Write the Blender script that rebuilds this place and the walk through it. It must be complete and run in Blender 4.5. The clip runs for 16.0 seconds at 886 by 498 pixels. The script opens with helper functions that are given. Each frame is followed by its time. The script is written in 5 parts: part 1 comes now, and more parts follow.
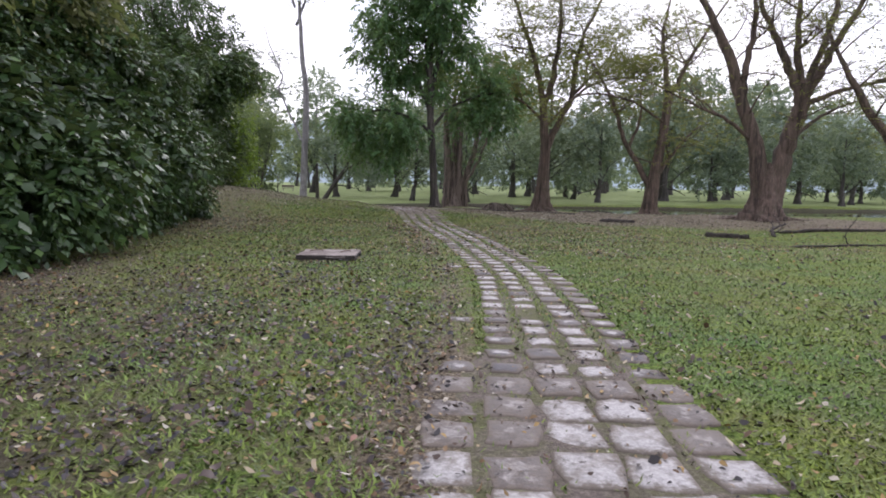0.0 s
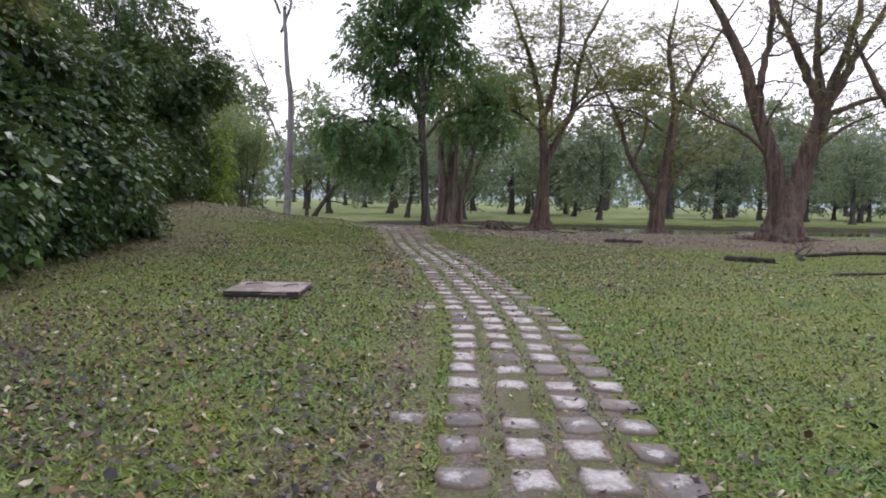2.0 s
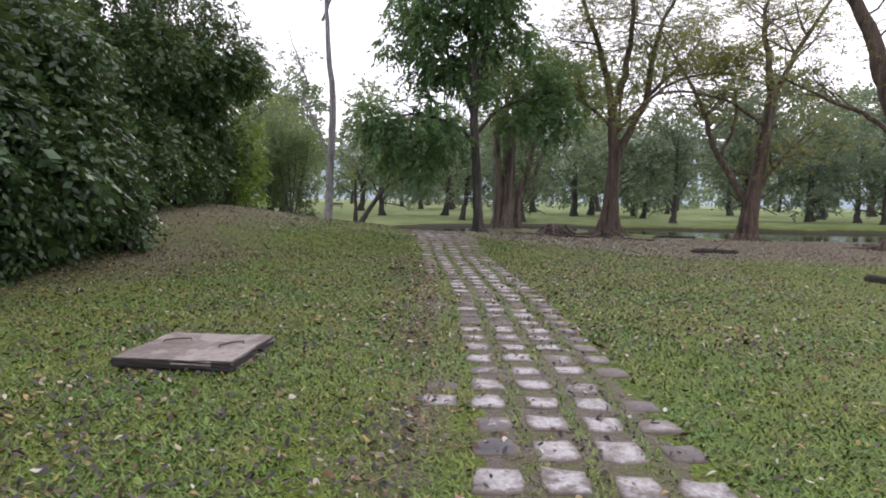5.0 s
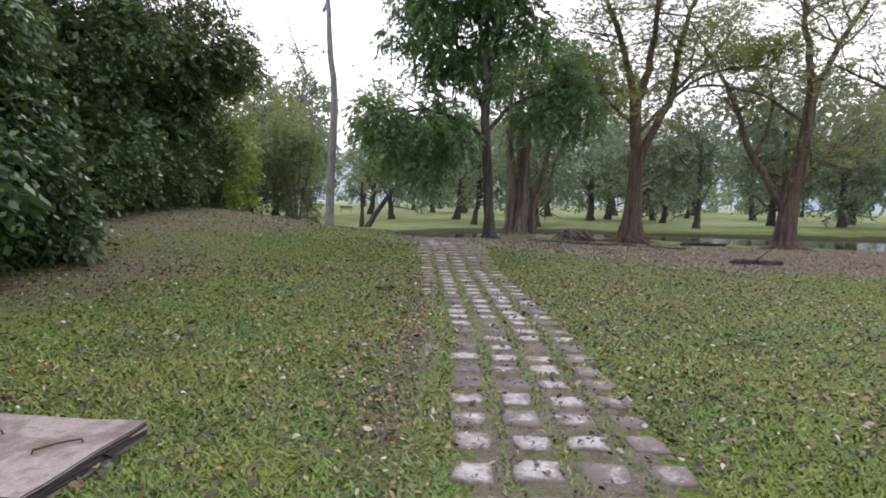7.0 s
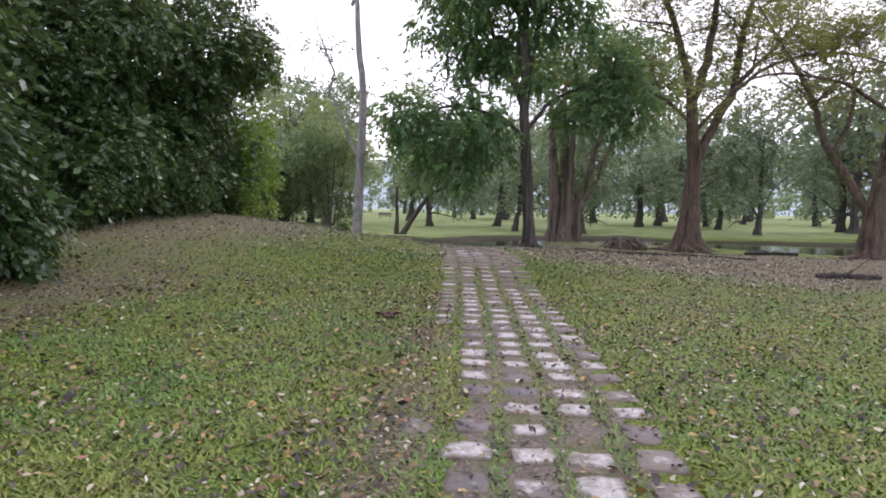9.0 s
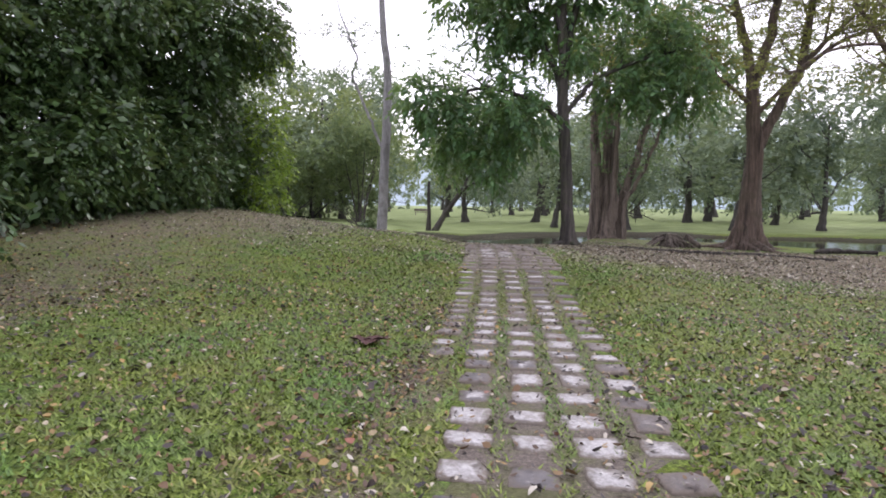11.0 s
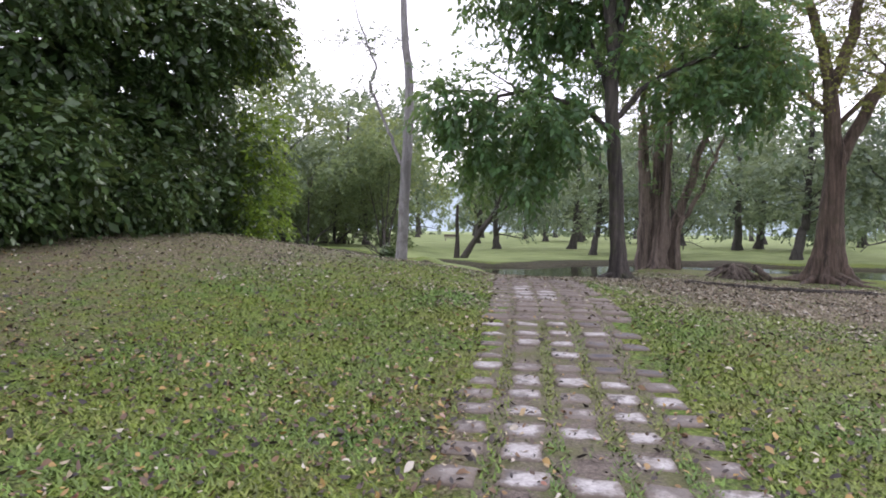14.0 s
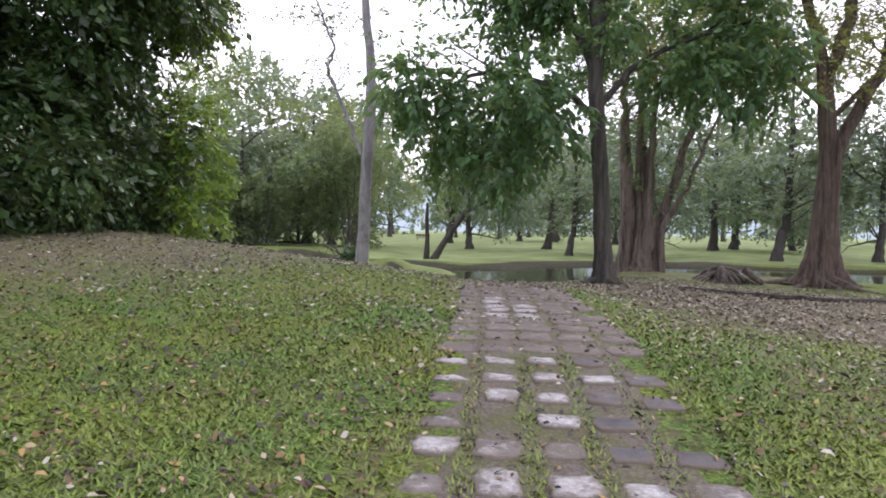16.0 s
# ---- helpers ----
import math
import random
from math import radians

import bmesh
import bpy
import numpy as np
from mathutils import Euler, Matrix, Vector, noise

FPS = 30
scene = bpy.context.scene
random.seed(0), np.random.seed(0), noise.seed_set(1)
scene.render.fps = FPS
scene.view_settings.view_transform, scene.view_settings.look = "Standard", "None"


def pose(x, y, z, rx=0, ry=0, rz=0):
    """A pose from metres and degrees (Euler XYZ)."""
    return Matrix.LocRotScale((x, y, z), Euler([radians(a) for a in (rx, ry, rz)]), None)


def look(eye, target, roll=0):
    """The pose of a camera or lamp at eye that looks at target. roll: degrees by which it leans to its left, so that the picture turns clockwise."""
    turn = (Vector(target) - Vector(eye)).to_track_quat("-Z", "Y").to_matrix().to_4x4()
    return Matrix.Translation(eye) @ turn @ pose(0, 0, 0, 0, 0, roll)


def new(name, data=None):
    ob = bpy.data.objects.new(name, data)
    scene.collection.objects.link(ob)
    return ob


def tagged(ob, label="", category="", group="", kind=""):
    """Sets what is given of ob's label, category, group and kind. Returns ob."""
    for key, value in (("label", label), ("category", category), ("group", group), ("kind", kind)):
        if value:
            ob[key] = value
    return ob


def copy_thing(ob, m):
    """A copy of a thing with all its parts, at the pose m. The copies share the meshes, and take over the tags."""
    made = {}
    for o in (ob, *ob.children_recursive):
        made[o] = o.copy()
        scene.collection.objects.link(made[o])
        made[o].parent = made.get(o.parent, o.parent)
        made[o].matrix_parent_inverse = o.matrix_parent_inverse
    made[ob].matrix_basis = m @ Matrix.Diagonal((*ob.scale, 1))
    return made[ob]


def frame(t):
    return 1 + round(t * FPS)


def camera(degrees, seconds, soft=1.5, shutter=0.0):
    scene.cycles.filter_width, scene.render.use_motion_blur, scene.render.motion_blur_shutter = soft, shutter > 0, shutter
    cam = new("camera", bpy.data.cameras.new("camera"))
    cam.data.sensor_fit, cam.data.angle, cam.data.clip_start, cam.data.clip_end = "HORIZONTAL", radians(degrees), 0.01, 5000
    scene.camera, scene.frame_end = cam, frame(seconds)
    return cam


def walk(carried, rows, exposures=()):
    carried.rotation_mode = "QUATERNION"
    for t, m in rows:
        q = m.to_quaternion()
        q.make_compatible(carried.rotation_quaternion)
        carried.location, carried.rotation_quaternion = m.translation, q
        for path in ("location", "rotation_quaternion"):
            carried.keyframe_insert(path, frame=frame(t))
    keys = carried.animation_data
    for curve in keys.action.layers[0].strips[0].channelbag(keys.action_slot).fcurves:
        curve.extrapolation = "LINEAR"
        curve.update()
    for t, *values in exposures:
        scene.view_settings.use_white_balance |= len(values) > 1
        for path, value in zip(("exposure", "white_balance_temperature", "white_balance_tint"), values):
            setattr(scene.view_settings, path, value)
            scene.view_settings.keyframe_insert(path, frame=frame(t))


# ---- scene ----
cam = camera(74.4, 16.0, soft=1.8)
METRES, EYE, TILT, LEAN, TURN = 18.5, 1.5, 0.0, 0.0, 0.0
ROWS = [
    (0.0, 0.0, 0.0, 0.0, 0.12, -6.44, -1.07),
    (0.5, 0.0066, 0.0328, -0.0007, -0.33, -6.19, -1.1),
    (1.0, 0.0127, 0.065, -0.0007, -0.69, -6.14, -1.17),
    (1.5, 0.0202, 0.0976, 0.0015, -0.47, -6.03, -1.09),
    (2.0, 0.0235, 0.1311, 0.0003, 0.14, -4.85, -1.25),
    (2.5, 0.0292, 0.1639, -0.0009, 0.95, -5.02, -1.19),
    (3.0, 0.0302, 0.1957, -0.0006, 2.28, -5.43, -1.22),
    (3.5, 0.0295, 0.2297, 0.0003, 4.32, -5.73, -1.28),
    (4.0, 0.0326, 0.2634, 0.0013, 5.31, -5.44, -1.19),
    (6.5, 0.038, 0.4201, 0.0057, 6.72, -4.61, -1.09),
    (7.0, 0.037, 0.4531, 0.0043, 7.32, -4.58, -1.17),
    (7.5, 0.0382, 0.4836, 0.0033, 8.29, -4.98, -1.14),
    (8.0, 0.0393, 0.5152, 0.0043, 10.08, -5.03, -0.97),
    (8.5, 0.0375, 0.547, 0.0031, 11.07, -4.56, -1.12),
    (9.0, 0.0388, 0.5799, 0.0009, 11.52, -3.99, -0.93),
    (11.5, 0.0351, 0.7293, -0.0044, 16.63, -4.42, -0.76),
    (12.0, 0.0283, 0.759, -0.0054, 17.68, -4.16, -0.93),
    (12.5, 0.022, 0.7867, -0.0068, 18.2, -3.72, -0.98),
    (13.0, 0.0151, 0.8128, -0.0061, 18.45, -2.59, -0.94),
    (13.5, 0.0048, 0.8404, -0.0058, 18.66, -2.33, -1.03),
    (14.0, 0.0012, 0.8696, -0.006, 18.6, -1.9, -0.82),
    (14.5, -0.005, 0.8982, -0.0065, 18.21, -1.42, -0.88),
    (15.0, -0.0082, 0.9277, -0.0086, 16.46, -1.51, -0.89),
    (15.5, -0.0131, 0.9585, -0.0076, 15.95, -1.74, -0.86),
    (16.0, -0.0204, 0.9894, -0.0073, 16.07, -1.89, -0.98),
]
walk(cam, [(t, pose(0, 0, EYE, TILT, LEAN, TURN) @ pose(METRES * x, METRES * y, METRES * z, 90 + pitch, roll, yaw)) for t, x, y, z, yaw, pitch, roll in ROWS],
     exposures=[(0.0, 0.36, 6120, 20), (4.0, 0.38, 6260, 20), (6.5, 0.5, 6240, 20), (9.0, 0.68, 6180, 22), (12.5, 0.82, 6180, 22), (16.0, 0.84, 6140, 22)])

# ---- sky and sun: high overcast, the sun low ahead behind the cloud ----
SUN_ELEVATION, SUN_AZIMUTH = radians(34), radians(14)
world = bpy.data.worlds.new("overcast_sky")
scene.world = world
world.use_nodes = True
wn, wl = world.node_tree.nodes, world.node_tree.links
wn.clear()
w_out = wn.new("ShaderNodeOutputWorld")
w_sky = wn.new("ShaderNodeTexSky")
w_sky.sky_type = "NISHITA"
w_sky.sun_disc = False
w_sky.sun_elevation, w_sky.sun_rotation = SUN_ELEVATION, SUN_AZIMUTH
w_bg_sky = wn.new("ShaderNodeBackground")
w_bg_sky.inputs["Strength"].default_value = 0.12
w_bg_cloud = wn.new("ShaderNodeBackground")
w_bg_cloud.inputs["Strength"].default_value = 1.4
w_coord = wn.new("ShaderNodeTexCoord")
w_noise = wn.new("ShaderNodeTexNoise")
w_noise.inputs["Scale"].default_value = 3.2
w_noise.inputs["Detail"].default_value = 5
w_tone = wn.new("ShaderNodeValToRGB")
w_tone.color_ramp.elements[0].position, w_tone.color_ramp.elements[0].color = 0.3, (0.82, 0.84, 0.92, 1)
w_tone.color_ramp.elements[1].position, w_tone.color_ramp.elements[1].color = 0.62, (0.99, 0.97, 0.99, 1)
w_cover = wn.new("ShaderNodeValToRGB")
w_cover.color_ramp.elements[0].position, w_cover.color_ramp.elements[0].color = 0.25, (0.72, 0.72, 0.72, 1)
w_cover.color_ramp.elements[1].position, w_cover.color_ramp.elements[1].color = 0.5, (0.98, 0.98, 0.98, 1)
w_mix = wn.new("ShaderNodeMixShader")
wl.new(w_coord.outputs["Generated"], w_noise.inputs["Vector"])
wl.new(w_noise.outputs["Fac"], w_tone.inputs["Fac"])
wl.new(w_noise.outputs["Fac"], w_cover.inputs["Fac"])
wl.new(w_tone.outputs["Color"], w_bg_cloud.inputs["Color"])
wl.new(w_sky.outputs["Color"], w_bg_sky.inputs["Color"])
wl.new(w_cover.outputs["Color"], w_mix.inputs["Fac"])
wl.new(w_bg_sky.outputs["Background"], w_mix.inputs[1])
wl.new(w_bg_cloud.outputs["Background"], w_mix.inputs[2])
wl.new(w_mix.outputs["Shader"], w_out.inputs["Surface"])

sun = new("sun", bpy.data.lights.new("sun", "SUN"))
sun.data.energy, sun.data.angle, sun.data.color = 0.9, radians(22), (1.0, 0.95, 0.88)
sun_way = Vector((math.sin(SUN_AZIMUTH) * math.cos(SUN_ELEVATION), math.cos(SUN_AZIMUTH) * math.cos(SUN_ELEVATION), math.sin(SUN_ELEVATION)))
sun.matrix_world = look(sun_way * 60, (0, 0, 0))


# ---- materials ----
def material(name, rough=0.8):
    m = bpy.data.materials.new(name)
    m.use_nodes = True
    b = m.node_tree.nodes["Principled BSDF"]
    b.inputs["Roughness"].default_value = rough
    return m, m.node_tree.nodes, m.node_tree.links, b


def noise_node(n, l, scale, detail=4, vector=None, rough=0.6):
    x = n.new("ShaderNodeTexNoise")
    x.inputs["Scale"].default_value, x.inputs["Detail"].default_value, x.inputs["Roughness"].default_value = scale, detail, rough
    if vector is not None:
        l.new(vector, x.inputs["Vector"])
    return x.outputs["Fac"]


def ramp(n, l, value, stops):
    r = n.new("ShaderNodeValToRGB")
    e = r.color_ramp.elements
    while len(e) < len(stops):
        e.new(0.5)
    for q, (p, c) in zip(e, stops):
        q.position, q.color = p, (*c, 1)
    l.new(value, r.inputs["Fac"])
    return r.outputs["Color"]


def mix(n, l, fac, a, b, kind="MIX"):
    x = n.new("ShaderNodeMix")
    x.data_type, x.blend_type = "RGBA", kind
    for s, v in ((x.inputs[0], fac), (x.inputs[6], a), (x.inputs[7], b)):
        if isinstance(v, (int, float)):
            s.default_value = v
        elif isinstance(v, tuple):
            s.default_value = (*v, 1)
        else:
            l.new(v, s)
    return x.outputs[2]


def arith(n, l, op, a, b=None):
    x = n.new("ShaderNodeMath")
    x.operation = op
    for s, v in zip(x.inputs, (a, b)):
        if v is None:
            continue
        if isinstance(v, (int, float)):
            s.default_value = v
        else:
            l.new(v, s)
    return x.outputs[0]


def bump(n, l, b, height, strength, distance):
    x = n.new("ShaderNodeBump")
    x.inputs["Strength"].default_value, x.inputs["Distance"].default_value = strength, distance
    l.new(height, x.inputs["Height"])
    l.new(x.outputs["Normal"], b.inputs["Normal"])


def object_coords(n, l, scale=(1, 1, 1)):
    c, m = n.new("ShaderNodeTexCoord"), n.new("ShaderNodeMapping")
    m.inputs["Scale"].default_value = scale
    l.new(c.outputs["Object"], m.inputs["Vector"])
    return m.outputs["Vector"]


def leaf_material(name, stops, gloss=0.45, through_light=0.3, patch=0.6):
    """Leaves: each island takes a tone of its own, with broad patches over the crown, and lets some light through."""
    m, n, l, b = material(name, gloss)
    isl = n.new("ShaderNodeNewGeometry").outputs["Random Per Island"]
    broad = noise_node(n, l, patch, 2, object_coords(n, l))
    f = arith(n, l, "ADD", arith(n, l, "MULTIPLY", isl, 0.6), arith(n, l, "MULTIPLY", broad, 0.4))
    col = ramp(n, l, f, stops)
    l.new(col, b.inputs["Base Color"])
    t = n.new("ShaderNodeBsdfTranslucent")
    l.new(mix(n, l, 0.4, col, (0.38, 0.46, 0.13)), t.inputs["Color"])
    s = n.new("ShaderNodeMixShader")
    s.inputs["Fac"].default_value = through_light
    l.new(b.outputs["BSDF"], s.inputs[1])
    l.new(t.outputs["BSDF"], s.inputs[2])
    l.new(s.outputs["Shader"], n["Material Output"].inputs["Surface"])
    return m


def bark_material(name, dark, light, moss=None, stretch=(9, 9, 1.4)):
    m, n, l, b = material(name, 0.9)
    v = object_coords(n, l, stretch)
    fine = noise_node(n, l, 2.2, 8, v, 0.7)
    streak = noise_node(n, l, 1.0, 5, object_coords(n, l, (4.5, 4.5, 0.35)), 0.65)
    broad = noise_node(n, l, 0.8, 3, object_coords(n, l))
    col = ramp(n, l, fine, [(0.3, dark), (0.52, tuple((a + c) / 2 for a, c in zip(dark, light))), (0.7, light)])
    col = mix(n, l, arith(n, l, "MULTIPLY", broad, 0.55), col, tuple(c * 0.55 for c in light))
    if moss:
        patch = ramp(n, l, noise_node(n, l, 2.1, 4, object_coords(n, l)), [(0.5, (0, 0, 0)), (0.66, (1, 1, 1))])
        col = mix(n, l, arith(n, l, "MULTIPLY", patch, 0.6), col, moss)
    col = mix(n, l, ramp(n, l, streak, [(0.36, (0.9, 0.9, 0.9)), (0.52, (0, 0, 0))]), col, tuple(c * 0.8 for c in dark))
    l.new(col, b.inputs["Base Color"])
    bump(n, l, b, arith(n, l, "ADD", fine, arith(n, l, "MULTIPLY", streak, 1.5)), 1.0, 0.09)
    return m


M_LEAF_HEDGE = leaf_material("glossy_dark_green_leaf", [(0.1, (0.014, 0.030, 0.013)), (0.45, (0.032, 0.068, 0.025)), (0.72, (0.058, 0.115, 0.034)), (0.95, (0.12, 0.20, 0.045))], 0.36, 0.14, 0.5)
M_LEAF_SHRUB = leaf_material("deep_green_leaf", [(0.1, (0.022, 0.042, 0.018)), (0.5, (0.048, 0.092, 0.032)), (0.8, (0.088, 0.155, 0.044)), (0.97, (0.17, 0.26, 0.06))], 0.36, 0.2, 0.4)
M_LEAF_DROOP = leaf_material("drooping_olive_green_leaf", [(0.15, (0.055, 0.070, 0.030)), (0.5, (0.11, 0.122, 0.050)), (0.85, (0.18, 0.18, 0.07))], 0.55, 0.35, 0.4)
M_LEAF_LIME = leaf_material("lime_green_leaf", [(0.2, (0.075, 0.15, 0.012)), (0.6, (0.17, 0.28, 0.02)), (0.9, (0.28, 0.37, 0.035))], 0.5, 0.4)
M_LEAF_BROAD = leaf_material("broad_green_leaf", [(0.15, (0.030, 0.068, 0.034)), (0.5, (0.060, 0.142, 0.060)), (0.8, (0.100, 0.215, 0.075)), (0.97, (0.17, 0.29, 0.075))], 0.4, 0.5, 0.35)
M_LEAF_OLIVE = leaf_material("olive_fine_leaf", [(0.15, (0.075, 0.080, 0.024)), (0.5, (0.14, 0.14, 0.036)), (0.8, (0.20, 0.175, 0.042)), (0.97, (0.25, 0.17, 0.05))], 0.6, 0.55, 0.3)
# M_LEAF_FAR, _DARK and _YELLOW: distance haze is mixed into the leaf colours
M_LEAF_FAR = leaf_material("hazed_grey_green_leaf", [(0.15, (0.115, 0.16, 0.125)), (0.5, (0.18, 0.235, 0.17)), (0.85, (0.26, 0.315, 0.205))], 0.65, 0.42, 0.25)
M_LEAF_BANK = leaf_material("mid_green_leaf", [(0.15, (0.080, 0.122, 0.068)), (0.5, (0.135, 0.19, 0.100)), (0.85, (0.215, 0.27, 0.130))], 0.6, 0.5, 0.25)
M_LEAF_FAR_DARK = leaf_material("hazed_blue_green_leaf", [(0.15, (0.080, 0.118, 0.100)), (0.5, (0.13, 0.18, 0.142)), (0.85, (0.19, 0.24, 0.17))], 0.65, 0.4, 0.25)
M_LEAF_FAR_YELLOW = leaf_material("hazed_yellow_green_leaf", [(0.15, (0.11, 0.145, 0.065)), (0.5, (0.17, 0.215, 0.09)), (0.85, (0.24, 0.28, 0.115))], 0.65, 0.42, 0.25)
M_BARK_DARK = bark_material("dark_bark", (0.020, 0.018, 0.017), (0.12, 0.104, 0.09), (0.06, 0.07, 0.03), (5, 5, 1.2))
M_BARK_RED = bark_material("red_brown_bark", (0.036, 0.026, 0.021), (0.23, 0.165, 0.13), (0.08, 0.07, 0.045), (7, 7, 0.7))
M_BARK_PALE = bark_material("pale_grey_bark", (0.20, 0.195, 0.20), (0.42, 0.40, 0.41), (0.10, 0.085, 0.075), (5, 5, 2.0))
M_BARK_TAN = bark_material("tan_fluted_bark", (0.055, 0.042, 0.036), (0.36, 0.29, 0.24), None, (14, 14, 0.8))
M_BARK_FAR = bark_material("brown_grey_bark", (0.035, 0.032, 0.030), (0.12, 0.11, 0.10))
M_ROOT = bark_material("weathered_root", (0.050, 0.040, 0.034), (0.25, 0.205, 0.17), None, (8, 8, 4))
M_DEADWOOD = bark_material("rotten_dark_wood", (0.018, 0.015, 0.014), (0.10, 0.085, 0.075), None, (10, 10, 10))


def ground_material():
    m, n, l, b = material("lawn_with_leaf_litter", 0.95)
    v = object_coords(n, l)
    fine, mid, broad = noise_node(n, l, 24, 7, v, 0.8), noise_node(n, l, 3.4, 5, v, 0.65), noise_node(n, l, 0.35, 3, v)
    spots, tint = noise_node(n, l, 11, 5, v, 0.7), noise_node(n, l, 1.1, 4, v, 0.6)
    grass = ramp(n, l, fine, [(0.36, (0.018, 0.030, 0.005)), (0.5, (0.115, 0.172, 0.018)), (0.64, (0.235, 0.315, 0.040))])
    cool = ramp(n, l, fine, [(0.36, (0.014, 0.028, 0.008)), (0.5, (0.082, 0.16, 0.030)), (0.64, (0.18, 0.30, 0.062))])
    grass = mix(n, l, ramp(n, l, tint, [(0.4, (0, 0, 0)), (0.62, (1, 1, 1))]), grass, cool)
    grass = mix(n, l, ramp(n, l, spots, [(0.52, (0, 0, 0)), (0.64, (0.85, 0.85, 0.85))]), grass, (0.055, 0.044, 0.026))
    dry = ramp(n, l, fine, [(0.36, (0.030, 0.024, 0.014)), (0.5, (0.13, 0.11, 0.052)), (0.66, (0.28, 0.24, 0.115))])
    litter = ramp(n, l, noise_node(n, l, 26, 7, v, 0.8), [(0.36, (0.034, 0.028, 0.022)), (0.47, (0.105, 0.084, 0.056)), (0.55, (0.195, 0.165, 0.115)), (0.66, (0.39, 0.355, 0.28))])
    sward = mix(n, l, ramp(n, l, mid, [(0.45, (0.03, 0.03, 0.03)), (0.7, (0.5, 0.5, 0.5))]), grass, dry)
    sward = mix(n, l, arith(n, l, "MULTIPLY", broad, 0.25), sward, dry)
    at = n.new("ShaderNodeAttribute")
    at.attribute_name = "litter"
    k = arith(n, l, "ADD", at.outputs["Fac"], arith(n, l, "MULTIPLY", arith(n, l, "SUBTRACT", mid, 0.5), 1.1))
    k = ramp(n, l, k, [(0.3, (0, 0, 0)), (0.75, (1, 1, 1))])
    col = mix(n, l, k, sward, litter)
    lush = n.new("ShaderNodeAttribute")
    lush.attribute_name = "lush"
    # fresh grass green, paled because the far lawn's haze is in the colour
    fresh = ramp(n, l, noise_node(n, l, 0.5, 5, v), [(0.3, (0.125, 0.165, 0.062)), (0.7, (0.25, 0.305, 0.125))])
    col = mix(n, l, lush.outputs["Fac"], col, fresh)
    mud = n.new("ShaderNodeAttribute")
    mud.attribute_name = "mud"
    # pond mud, and the soil and painted shade beside the thicket
    mud_and_shade = ramp(n, l, arith(n, l, "ADD", mud.outputs["Fac"], arith(n, l, "MULTIPLY", arith(n, l, "SUBTRACT", mid, 0.5), 0.9)), [(0.36, (0, 0, 0)), (0.62, (0.9, 0.9, 0.9))])
    col = mix(n, l, mud_and_shade, col, ramp(n, l, mid, [(0.3, (0.020, 0.017, 0.014)), (0.7, (0.055, 0.045, 0.036))]))
    l.new(col, b.inputs["Base Color"])
    b.inputs["Specular IOR Level"].default_value = 0.2
    bump(n, l, b, arith(n, l, "ADD", fine, arith(n, l, "MULTIPLY", mid, 1.5)), 0.8, 0.035)
    return m


def island_material(name, stops, gloss, through_light=0.0):
    m, n, l, b = material(name, gloss)
    isl = n.new("ShaderNodeNewGeometry").outputs["Random Per Island"]
    col = ramp(n, l, isl, stops)
    l.new(mix(n, l, 0.35, col, ramp(n, l, noise_node(n, l, 30, 4, object_coords(n, l)), [(0.3, (0.35, 0.35, 0.35)), (0.7, (1, 1, 1))]), "MULTIPLY"), b.inputs["Base Color"])
    return m


def grass_material():
    """Blades: a tone for each, with lush, dull and dry patches over the lawn."""
    m, n, l, b = material("grass_blade", 0.6)
    isl = n.new("ShaderNodeNewGeometry").outputs["Random Per Island"]
    v = object_coords(n, l)
    small, mid, broad = noise_node(n, l, 13.0, 5, v, 0.75), noise_node(n, l, 1.3, 4, v, 0.65), noise_node(n, l, 0.3, 3, v)
    f = arith(n, l, "ADD", arith(n, l, "MULTIPLY", isl, 0.4), arith(n, l, "MULTIPLY", arith(n, l, "SUBTRACT", small, 0.25), 1.1))
    col = ramp(n, l, f, [(0.1, (0.019, 0.034, 0.005)), (0.35, (0.068, 0.116, 0.012)), (0.6, (0.136, 0.205, 0.019)), (0.85, (0.23, 0.315, 0.034))])
    col = mix(n, l, ramp(n, l, mid, [(0.5, (0, 0, 0)), (0.7, (0.42, 0.42, 0.42))]), col, ramp(n, l, isl, [(0.0, (0.06, 0.045, 0.02)), (1.0, (0.27, 0.21, 0.09))]))
    fresh = ramp(n, l, f, [(0.1, (0.010, 0.034, 0.007)), (0.45, (0.055, 0.145, 0.020)), (0.85, (0.15, 0.31, 0.050))])
    col = mix(n, l, ramp(n, l, noise_node(n, l, 0.55, 4, v, 0.6), [(0.45, (0, 0, 0)), (0.63, (0.7, 0.7, 0.7))]), col, fresh)
    col = mix(n, l, ramp(n, l, broad, [(0.42, (0, 0, 0)), (0.62, (0.32, 0.32, 0.32))]), col, (0.22, 0.20, 0.05))
    l.new(col, b.inputs["Base Color"])
    return m


